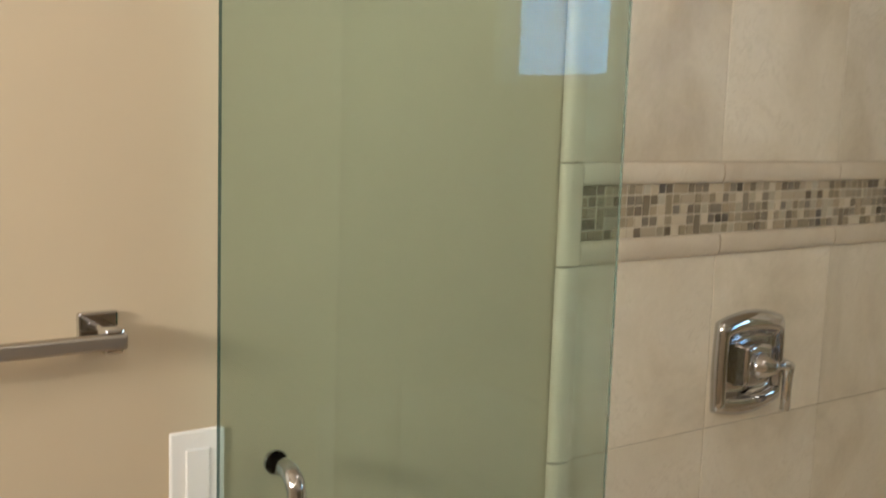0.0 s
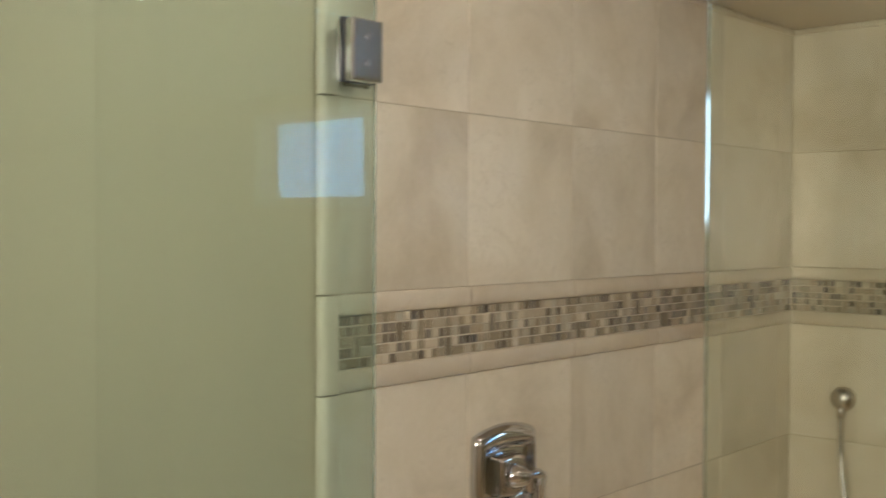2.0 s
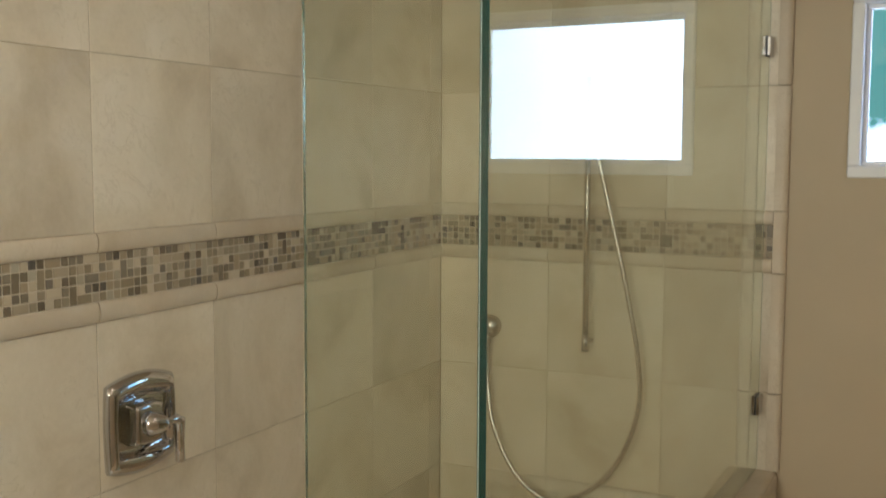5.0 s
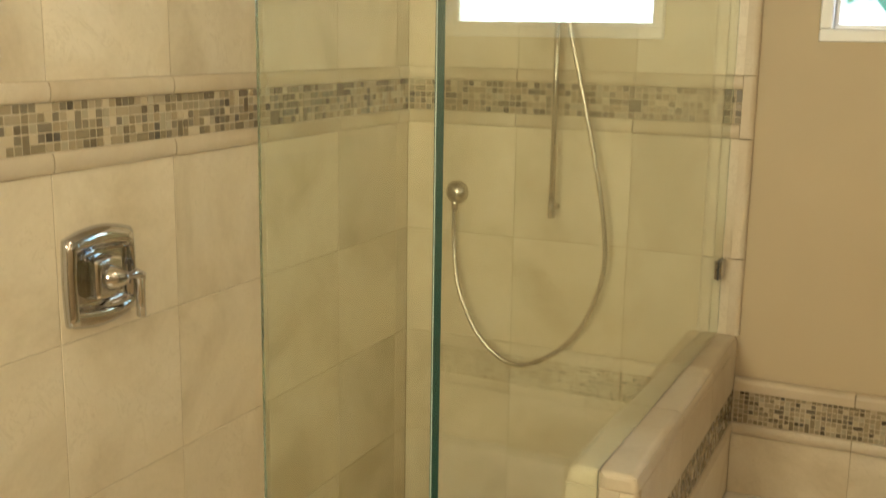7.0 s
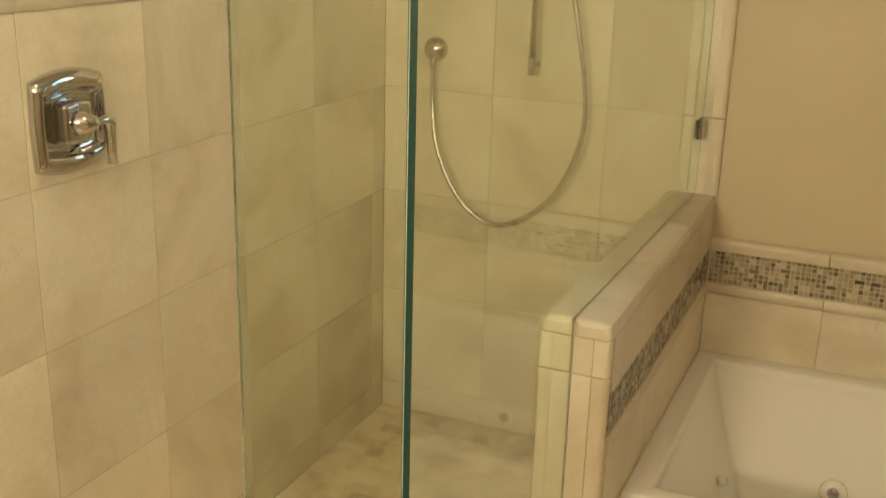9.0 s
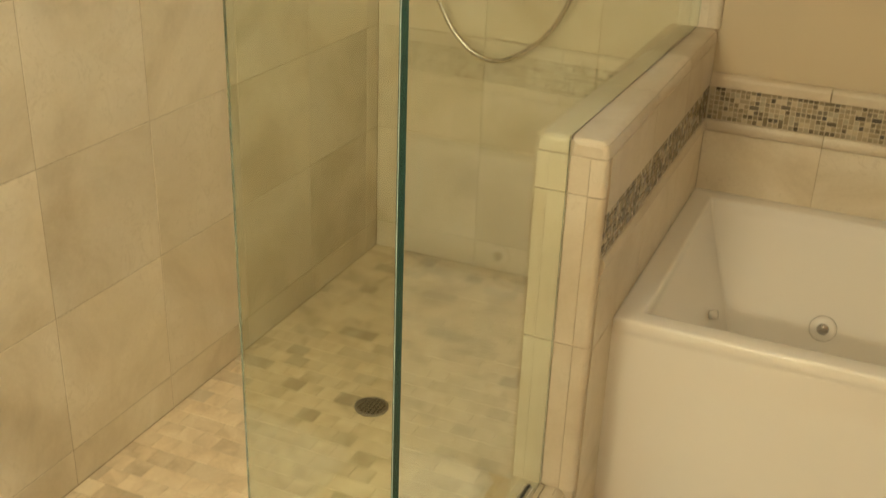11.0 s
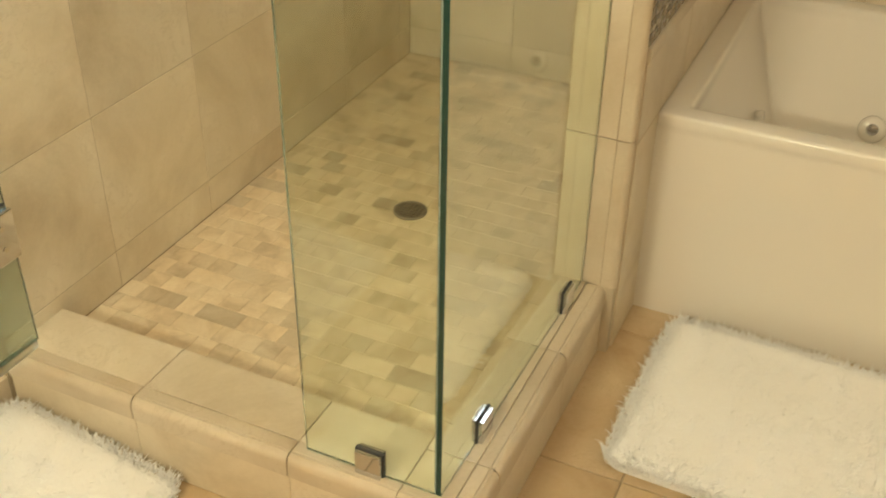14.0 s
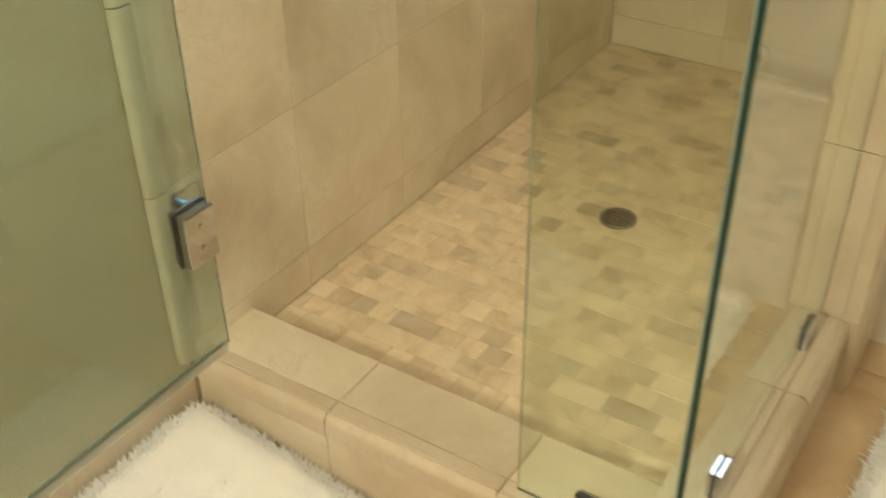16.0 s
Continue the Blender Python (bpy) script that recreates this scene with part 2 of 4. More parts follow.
def slab_mesh(w, h, d, material, chamfer=0.002):
    """A tile lying in its own xy plane, face up at z = 0, body below it."""
    key = (round(w, 4), round(h, 4), d, material.name, chamfer)
    if key not in _pieces:
        bm, c = bmesh.new(), min(chamfer, w / 4, h / 4)
        def ring(i, z):
            return [bm.verts.new((sx * (w / 2 - i), sy * (h / 2 - i), z)) for sx, sy in ((-1, -1), (1, -1), (1, 1), (-1, 1))]
        top, mid, low = ring(c, 0), ring(0, -c), ring(0, -d)
        bm.faces.new(top)
        for a, b in ((top, mid), (mid, low)):
            for k in range(4):
                bm.faces.new((b[k], b[(k + 1) % 4], a[(k + 1) % 4], a[k]))
        _pieces[key] = mesh_of("tile", bm, material)
    return _pieces[key]


def frame_of(normal):
    """Turn that brings a tile's face to look along normal, its y axis up or ahead."""
    n = Vector(normal)
    up = Vector((0, 0, 1)) if abs(n.z) < 0.5 else Vector((0, 1, 0))
    x = up.cross(n).normalized()
    return Matrix((x, n.cross(x), n)).transposed().to_4x4()


def lay(name, parent, centre, normal, w, h, d, material, joint=0.0015, chamfer=0.0010):
    ob = new(name, slab_mesh(w - joint, h - joint, d, material, chamfer))
    ob.parent = parent
    ob.matrix_basis = Matrix.Translation(centre) @ frame_of(normal)
    return ob


def moulding_mesh(length, height, proud, material, kind):
    """A liner: along x, height in y, bulging along z. kind: round on both edges, or a bullnose rounded at its +y edge."""
    key = ("m", round(length, 4), height, proud, material.name, kind)
    if key not in _pieces:
        prof = [(-height / 2, -0.008)]
        if kind == "pencil":
            prof += [(-height / 2, proud * 0.3)]
            prof += [(-height / 2 * math.cos(a), proud * (0.3 + 0.7 * math.sin(a))) for a in (math.pi * k / 8 for k in range(1, 8))]
            prof += [(height / 2, proud * 0.3)]
        else:
            prof += [(-height / 2, proud)]
            r = min(height * 0.45, 0.02)
            prof += [(height / 2 - r + r * math.sin(a), proud - r * 0.9 + r * 0.9 * math.cos(a)) for a in (math.pi / 2 * k / 6 for k in range(7))]
        prof += [(height / 2, -0.008)]
        bm = prism(prof, "x", -length / 2, length / 2)
        for f in bm.faces:
            f.smooth = abs(f.normal.x) < 0.5
        _pieces[key] = mesh_of("moulding", bm, material)
        _pieces[key].set_sharp_from_angle(angle=radians(25))
    return _pieces[key]


def mould(name, parent, centre, normal, along, length, height, proud, kind, flip=False, material=None):
    """along: the direction of the piece's length; its +y edge is normal x along."""
    n, x = Vector(normal), Vector(along)
    m = Matrix((x, n.cross(x), n)).transposed().to_4x4()
    ob = new(name, moulding_mesh(length - 0.003, height, proud, material or LINER, kind))
    ob.parent = parent
    ob.matrix_basis = Matrix.Translation(centre) @ m
    return ob


def run(a, b, step, first):
    """Joint places from a to b, spaced step, through first."""
    k = first - math.floor((first - a) / step) * step
    cuts = [a]
    while k < b - 0.02:
        if k > a + 0.02:
            cuts.append(k)
        k += step
    return list(zip(cuts, cuts[1:] + [b]))


def tile_wall(parent, axis, face, spans, rows):
    """Square stone tiles on a wall: axis x faces -x, axis y faces -y."""
    normal = {"x": (-1, 0, 0), "y": (0, -1, 0)}[axis]
    for a, b in spans:
        for c, d in zip(rows, rows[1:]):
            u, z = (a + b) / 2, (c + d) / 2
            lay("tile", parent, (face, u, z) if axis == "x" else (u, face, z), normal, b - a, d - c, 0.008, TILE)


def mosaic(parent, origin, along, up, normal, length, rows, pitch, singles):
    """Mixed mosaic of small squares, doubles and a few large squares: the first singles one by one, the rest joined."""
    cols = int(length / pitch)
    pitch_u = length / cols
    o, a, u, n = Vector(origin), Vector(along), Vector(up), Vector(normal)
    turn = frame_of(normal)
    rng = random.Random(int(length * 1000) + rows)
    count, verts, faces, taken = 0, [], [], set()
    for c in range(cols):
        for r in range(rows):
            if (c, r) in taken:
                continue
            w, h = rng.choices(((1, 1), (1, 2), (2, 1), (2, 2)), (82, 7, 10, 1))[0]
            if c + w > cols or r + h > rows or any((c + i, r + k) in taken for i in range(w) for k in range(h)):
                w, h = 1, 1
            taken.update((c + i, r + k) for i in range(w) for k in range(h))
            me = slab_mesh(pitch_u * w - 0.0024, pitch * h - 0.0024, 0.0035, MOSAIC, 0.0010)
            m = Matrix.Translation(o + a * ((c + w / 2) * pitch_u) + u * ((r + h / 2) * pitch) + n * rng.uniform(0.0, 0.0012)) @ turn
            m = m @ Euler((rng.gauss(0, 0.02), rng.gauss(0, 0.02), 0)).to_matrix().to_4x4()
            if count < singles:
                ob = new("mosaic_tile", me)
                ob.parent = parent
                ob.matrix_basis = m
            else:
                k = len(verts)
                verts += [m @ v.co for v in me.vertices]
                faces += [tuple(i + k for i in p.vertices) for p in me.polygons]
            count += 1
    if verts:
        rest = bpy.data.meshes.new("mosaic_rest")
        rest.from_pydata([tuple(v) for v in verts], [], faces)
        rest.materials.append(MOSAIC)
        ob = new("mosaic_field", rest)
        ob.parent = parent
        ob["kind"] = "stuff"


def bath_window(index, y0, y1, z0, z1, label, fr):
    """White vinyl window in its opening, glass in a slim sash."""
    w = thing("window_%d" % index, label, "window", kind="structure", at=(XB + 0.03, 0, 0))
    bm = bmesh.new()
    for a, b, c, d in ((y0, y1, z0, z0 + fr), (y0, y1, z1 - fr, z1), (y0, y0 + fr, z0 + fr, z1 - fr), (y1 - fr, y1, z0 + fr, z1 - fr)):
        box(-0.028, a, c, 0.06, b, d, 0.003, 1, bm)
    part("window_frame", bm, VINYL, w, "white vinyl frame")
    bm = bmesh.new()
    g = 0.012
    a0, a1, c0, c1 = y0 + fr, y1 - fr, z0 + fr, z1 - fr
    for a, b, c, d in ((a0, a1, c0, c0 + g), (a0, a1, c1 - g, c1), (a0, a0 + g, c0 + g, c1 - g), (a1 - g, a1, c0 + g, c1 - g)):
        box(0.012, a, c, 0.045, b, d, 0.002, 1, bm)
    part("sash", bm, VINYL, w)
    pane = part("pane", box(0.025, a0 + g, c0 + g, 0.029, a1 - g, c1 - g), PANE, w, "clear glass")
    pane.visible_shadow = False


bath_window(1, *WIN[0], "small high white window with clear glass above the bath", 0.031)
bath_window(2, *WIN[1], "small high white window with clear glass beyond the bath", 0.031)


def outdoors():
    """Bright sky and foliage far outside the windows."""
    m = bpy.data.materials.new("bright_outdoors")
    m.use_nodes = True
    t = m.node_tree
    t.nodes.clear()
    out, em = t.nodes.new("ShaderNodeOutputMaterial"), t.nodes.new("ShaderNodeEmission")
    g, nz = t.nodes.new("ShaderNodeNewGeometry"), t.nodes.new("ShaderNodeTexNoise")
    nz.inputs["Scale"].default_value, nz.inputs["Detail"].default_value = 1.3, 7.0
    sep, mth = t.nodes.new("ShaderNodeSeparateXYZ"), t.nodes.new("ShaderNodeMath")
    t.links.new(g.outputs["Position"], nz.inputs["Vector"])
    t.links.new(g.outputs["Position"], sep.inputs[0])
    mth.operation = "MULTIPLY_ADD"          # a tree stands to the north, the sky is hazy bright beside it
    t.links.new(sep.outputs["Y"], mth.inputs[0])
    mth.inputs[1].default_value = 0.22
    t.links.new(nz.outputs["Fac"], mth.inputs[2])
    rp, sky, mx, far = (t.nodes.new(k) for k in ("ShaderNodeValToRGB", "ShaderNodeValToRGB", "ShaderNodeMix", "ShaderNodeMapRange"))
    for ramp, stops in ((rp, ((0.50, (0, 0, 0)), (0.62, (1, 1, 1)))), (sky, ((0.0, (0.20, 0.38, 0.60)), (1.0, (0.85, 0.96, 1.0))))):
        for el, (p, c) in zip(ramp.color_ramp.elements, stops):
            el.position, el.color = p, (*c, 1)
    t.links.new(mth.outputs[0], rp.inputs["Fac"])
    far.inputs["From Min"].default_value, far.inputs["From Max"].default_value = -4.8, -2.6
    t.links.new(sep.outputs["Y"], far.inputs["Value"])
    t.links.new(far.outputs["Result"], sky.inputs["Fac"])
    mx.data_type = "RGBA"
    t.links.new(rp.outputs["Color"], mx.inputs[0])
    t.links.new(sky.outputs["Color"], mx.inputs[6])
    mx.inputs[7].default_value = (0.022, 0.062, 0.048, 1)
    t.links.new(mx.outputs[2], em.inputs["Color"])
    em.inputs["Strength"].default_value = 14.0
    t.links.new(em.outputs[0], out.inputs["Surface"])
    ob = tagged(new("backdrop", mesh_of("backdrop", box(7.5, -9, -1, 7.6, 5, 7), m)), "bright sky and blurred foliage outside", "backdrop", kind="structure")
    ob.visible_shadow = False


outdoors()

# ---- lamps of the room, and two added as fill ----
LAMP = bpy.data.materials.new("lamp_glass")
LAMP.use_nodes = True
LAMP.node_tree.nodes["Principled BSDF"].inputs["Emission Color"].default_value = (1.0, 0.82, 0.58, 1)
LAMP.node_tree.nodes["Principled BSDF"].inputs["Emission Strength"].default_value = 6.0


def dome_mesh(r, h):
    bm = bmesh.new()
    rings = []
    for i in range(9):
        a = math.pi / 2 * i / 8
        rings.append([bm.verts.new((r * math.cos(a) * math.cos(b), r * math.cos(a) * math.sin(b), -h * math.sin(a))) for b in (2 * math.pi * k / 32 for k in range(32))] if i < 8 else [bm.verts.new((0, 0, -h))])
    for a, b in zip(rings, rings[1:]):
        for k in range(32):
            f = (a[k], a[(k + 1) % 32], b[(k + 1) % 32], b[k]) if len(b) > 1 else (a[k], a[(k + 1) % 32], b[0])
            bm.faces.new(f).smooth = True
    return bm


def ceiling_or_fill_lamp(x, y, watts):
    w = thing("ceiling_light", "round white glass dome light on the ceiling, two of three added as fill", "ceiling light", at=(x, y, ZC))
    part("base", tube([(0, 0, 0), (0, 0, -0.02)], 0.14, 40), NICKEL, w)
    part("shade", pose_mesh(dome_mesh(0.125, 0.055), (0, 0, -0.02)), LAMP, w, "glowing opal glass dome")
    lamp = new("ceiling_bulb", bpy.data.lights.new("ceiling_bulb", "POINT"))
    lamp.data.shadow_soft_size, lamp.data.energy, lamp.data.color = 0.02, watts, (1.0, 0.88, 0.58)
    lamp.matrix_world = pose(x, y, ZC - 0.098)


def pose_mesh(bm, at):
    bmesh.ops.translate(bm, verts=bm.verts[:], vec=at)
    return bm


def vanity_lamp(y, z, watts):
    w = thing("wall_light", "nickel wall light with opal glass above the vanity", "wall light", at=(XW, y, z))
    part("backplate", box(0, -0.30, -0.04, 0.02, 0.30, 0.04, 0.006), NICKEL, w)
    for k in (-0.2, 0.0, 0.2):
        part("arm", tube([(0.02, k, 0), (0.10, k, 0)], 0.008), NICKEL, w)
        part("shade", tube([(0.10, k, -0.06), (0.10, k, 0.07)], [0.04, 0.055], 20), LAMP, w, "glowing opal glass shade", True)
    lamp = new("vanity_bulb", bpy.data.lights.new("vanity_bulb", "AREA"))
    lamp.data.shape, lamp.data.size, lamp.data.size_y, lamp.data.energy, lamp.data.color = "RECTANGLE", 0.5, 0.12, watts, (1.0, 0.88, 0.58)
    lamp.matrix_world = look((XW + 0.18, y, z), (XW + 2, y, z - 0.15))


ceiling_or_fill_lamp(1.32, 0.86, 10.0)
# two unseen dome lamps, added as fill for rug, side wall and half wall
ceiling_or_fill_lamp(0.15, 0.20, 26.0)
ceiling_or_fill_lamp(0.90, -1.30, 54.0)
vanity_lamp(0.98, 1.80, 46.0)


# ---- shower: curb, half wall, pan ----
def curb_front():
    """The curb turns at the glass corner: one leg along y, one along x."""
    c = thing("curb", "raised beige limestone shower curb with rounded edge", "shower curb", kind="structure")
    xo, xi, yo, yi = 1.318, 1.484, 0.562, 0.700
    bm = bmesh.new()
    box(xo + 0.006, yo + 0.006, 0, xi - 0.006, YA + 0.008, CURB - 0.006, bm=bm)
    box(xi - 0.006, yo + 0.006, 0, PONY[0] + 0.02, yi - 0.006, CURB - 0.006, bm=bm)
    part("core", bm, MGROUT, c)
    face = CURB - 0.048
    ys = [YA, 1.247, 0.911, yi]
    for a, b in zip(ys, ys[1:]):
        m = (a + b) / 2
        lay("tile", c, ((xo + 0.044 + xi) / 2, m, CURB), (0, 0, 1), xi - xo - 0.044, a - b, 0.008, TILE)
        lay("tile", c, (xo + 0.031, m, CURB + 0.0003), (0, 0, 1), 0.026, a - b, 0.008, LINER)
        mould("bullnose", c, (xo + 0.004, m, CURB - 0.024), (-1, 0, 0), (0, -1, 0), a - b, 0.048, 0.004, "bull")
        lay("tile", c, (xo + 0.004, m, face / 2), (-1, 0, 0), a - b, face, 0.008, TILE)
        lay("tile", c, (xi, m, (PAN + CURB) / 2), (1, 0, 0), a - b, CURB - PAN, 0.008, TILE)
    m = (yi + yo) / 2
    mould("bullnose", c, (xo + 0.004, m, CURB - 0.024), (-1, 0, 0), (0, -1, 0), yi - yo, 0.048, 0.004, "bull")
    lay("tile", c, (xo + 0.004, m, face / 2), (-1, 0, 0), yi - yo, face, 0.008, TILE)
    lay("tile", c, ((xo + 0.018 + 1.447) / 2, (yo + 0.044 + yi) / 2, CURB), (0, 0, 1), 1.447 - xo - 0.018, yi - yo - 0.044, 0.008, TILE)
    xs = [xo + 0.018, 1.447, 1.793, PONY[0] + 0.02]
    for a, b in zip(xs, xs[1:]):
        m = (a + b) / 2
        if a > 1.4:
            lay("tile", c, (m, (yo + 0.044 + yi) / 2, CURB), (0, 0, 1), b - a, yi - yo - 0.044, 0.008, TILE)
            lay("tile", c, (m, yi, (PAN + CURB) / 2), (0, 1, 0), b - a, CURB - PAN, 0.008, TILE)
        lay("tile", c, (m, yo + 0.031, CURB + 0.0003), (0, 0, 1), b - a, 0.026, 0.008, LINER)
        mould("bullnose", c, (m, yo + 0.004, CURB - 0.024), (0, -1, 0), (1, 0, 0), b - a, 0.048, 0.004, "bull")
        lay("tile", c, (m, yo + 0.004, face / 2), (0, -1, 0), b - a, face, 0.008, TILE)


def half_wall():
    x0, y0, y1, top = PONY
    w = thing("half_wall", "tiled half wall with rounded stone cap between shower and bath", "half wall", kind="structure")
    part("core", box(x0 + 0.004, y0 + 0.004, 0, XB + 0.010, y1 - 0.004, top - 0.006), MGROUT, w)
    r = 0.02
    # cap: one rounded stone rail each side of the middle joint
    prof = [(y0, top - 0.032), (y0, top - r)] + [(y0 + r - r * math.cos(a), top - r + r * math.sin(a)) for a in (math.pi / 2 * k / 6 for k in range(1, 7))]
    prof += [(0.616, top), (0.616, top - 0.032)]
    prof2 = [(0.618, top - 0.032), (0.618, top)] + [(y1 - r + r * math.sin(a), top - r + r * math.cos(a)) for a in (math.pi / 2 * k / 6 for k in range(0, 7))] + [(y1, top - 0.032)]
    xs = [x0, 2.43, 2.771, XB]
    for a, b in zip(xs, xs[1:]):
        for p in (prof, prof2):
            bm = prism(p, "x", a + 0.001, b - 0.001)
            if a == x0:
                edge = [e for e in bm.edges if all(abs(v.co.x - a - 0.001) < 1e-4 for v in e.verts) and max(v.co.z for v in e.verts) > top - r * 1.2]
                bmesh.ops.bevel(bm, geom=edge, offset=0.012, segments=3, profile=0.5, affect="EDGES")
            part("cap_tile", bm, LINER, w)
    # end face: bullnose strips and tile
    zs = [CURB, 0.527, 0.850, top - 0.034]
    for a, b in zip(zs, zs[1:]):
        lay("tile", w, (x0, 0.652, (a + b) / 2), (-1, 0, 0), 0.072, b - a, 0.012, LINER)
        lay("tile", w, (x0, 0.5955, (a + b) / 2), (-1, 0, 0), 0.041, b - a, 0.012, LINER)
        mould("bullnose", w, (x0 + 0.004, 0.5585, (a + b) / 2), (-1, 0, 0), (0, 0, -1), b - a, 0.033, 0.004, "bull")
    # bath side
    spans = run(x0 + 0.03, XB, COL, 2.43)
    for a, b in spans:
        lay("tile", w, ((a + b) / 2, y0, 0.595), (0, -1, 0), b - a, 0.168, 0.010, TILE)
        mould("moulding", w, ((a + b) / 2, y0 + 0.002, 0.697), (0, -1, 0), (1, 0, 0), b - a, 0.033, 0.008, "pencil")
        lay("tile", w, ((a + b) / 2, y0, 0.867), (0, -1, 0), b - a, 0.118, 0.010, LINER)
    lay("tile", w, ((x0 + XB) / 2 + 0.015, y0, 0.255), (0, -1, 0), XB - x0 - 0.03, 0.51, 0.010, TILE)
    part("mosaic_bed", box(x0 + 0.03, y0 + 0.004, 0.714, XB, y0 + 0.012, 0.808), MGROUT, w)
    mosaic(w, (x0 + 0.03, y0 + 0.002, 0.714), (1, 0, 0), (0, 0, 1), (0, -1, 0), XB - x0 - 0.03, 7, 0.01343, 300)
    # shower side
    for a, b in run(x0 + 0.01, XB, COL, 2.30):
        for c, d in zip([PAN, 0.205, 0.527, 0.850], [0.205, 0.527, 0.850, top - 0.034]):
            lay("tile", w, ((a + b) / 2, y1, (c + d) / 2), (0, 1, 0), b - a, d - c, 0.010, TILE)


curb_front()
half_wall()


# ---- tiled walls of the shower ----
def tiled_walls():
    bed = part("tile_bed", box(1.3165, YA + 0.0012, PAN - 0.05, XB + 0.012, YA + 0.012, ZC), GROUT, wall_north)
    spans = run(1.320, XB, COL, 1.661)
    tile_wall(wall_north, "y", YA, spans, ROWS_Z)
    tile_wall(wall_north, "y", YA, spans, UPPER_Z)
    part("mosaic_bed", box(1.320, YA + 0.0008, BAND[1], XB, YA + 0.0012, BAND[2]), MGROUT, wall_north)
    mosaic(wall_north, (1.322, YA, BAND[1]), (1, 0, 0), (0, 0, 1), (0, -1, 0), XB - 1.322, 5, 0.0182, 300)
    for a, b in spans:
        for z0, z1 in ((BAND[0], BAND[1]), (BAND[2], BAND[3])):
            mould("moulding", wall_north, ((a + b) / 2, YA, (z0 + z1) / 2), (0, -1, 0), (1, 0, 0), b - a, z1 - z0, 0.0095, "pencil")
        mould("moulding", wall_north, ((a + b) / 2, YA, ZC - 0.010), (0, -1, 0), (1, 0, 0), b - a, 0.016, 0.007, "pencil")
    for z0, z1 in zip([CURB] + ROWS_Z[2:] + UPPER_Z[:1] + UPPER_Z[1:], ROWS_Z[2:] + UPPER_Z):
        mould("bullnose", wall_north, (1.302, YA, (z0 + z1) / 2), (0, -1, 0), (0, 0, 1), z1 - z0, 0.036, 0.008, "bull")
    # back wall
    ye = 0.572
    part("tile_bed", box(XB + 0.0012, 0.545, PAN - 0.05, XB + 0.012, YA, ZC), GROUT, wall_east)
    spans = run(ye, YA, COL, YA - COL)
    tile_wall(wall_east, "x", XB, spans, ROWS_Z)
    tile_wall(wall_east, "x", XB, spans, UPPER_Z)
    part("mosaic_bed", box(XB + 0.0008, ye, BAND[1], XB + 0.0012, YA, BAND[2]), MGROUT, wall_east)
    mosaic(wall_east, (XB, YA - 0.004, BAND[1]), (0, -1, 0), (0, 0, 1), (-1, 0, 0), YA - ye - 0.004, 5, 0.0182, 290)
    for a, b in spans:
        for z0, z1 in ((BAND[0], BAND[1]), (BAND[2], BAND[3])):
            mould("moulding", wall_east, (XB, (a + b) / 2, (z0 + z1) / 2), (-1, 0, 0), (0, -1, 0), b - a, z1 - z0, 0.0095, "pencil")
        mould("moulding", wall_east, (XB, (a + b) / 2, ZC - 0.010), (-1, 0, 0), (0, -1, 0), b - a, 0.016, 0.007, "pencil")
    for z0, z1 in zip([PONY[3], 1.1725, 1.495, 1.660, 1.988], [1.1725, 1.495, 1.660, 1.988, ZC]):
        mould("bullnose", wall_east, (XB, 0.555, (z0 + z1) / 2), (-1, 0, 0), (0, 0, -1), z1 - z0, 0.034, 0.010, "bull")
    # low surround of the bath
    y1, y0 = PONY[1], -1.10
    part("tile_bed", box(XB + 0.0012, y0, 0.3, XB + 0.012, y1, 0.836), GROUT, wall_east)
    spans = run(y0, y1, COL, 0.228)
    part("mosaic_bed", box(XB + 0.0008, y0, 0.714, XB + 0.0012, y1, 0.808), MGROUT, wall_east)
    mosaic(wall_east, (XB, y1 - 0.003, 0.714), (0, -1, 0), (0, 0, 1), (-1, 0, 0), y1 - y0 - 0.01, 7, 0.01343, 300)
    for a, b in spans:
        lay("tile", wall_east, (XB, (a + b) / 2, 0.576), (-1, 0, 0), b - a, 0.208, 0.008, TILE)
        mould("moulding", wall_east, (XB, (a + b) / 2, 0.697), (-1, 0, 0), (0, -1, 0), b - a, 0.033, 0.011, "pencil")
        mould("moulding", wall_east, (XB, (a + b) / 2, 0.826), (-1, 0, 0), (0, -1, 0), b - a, 0.036, 0.012, "bull")


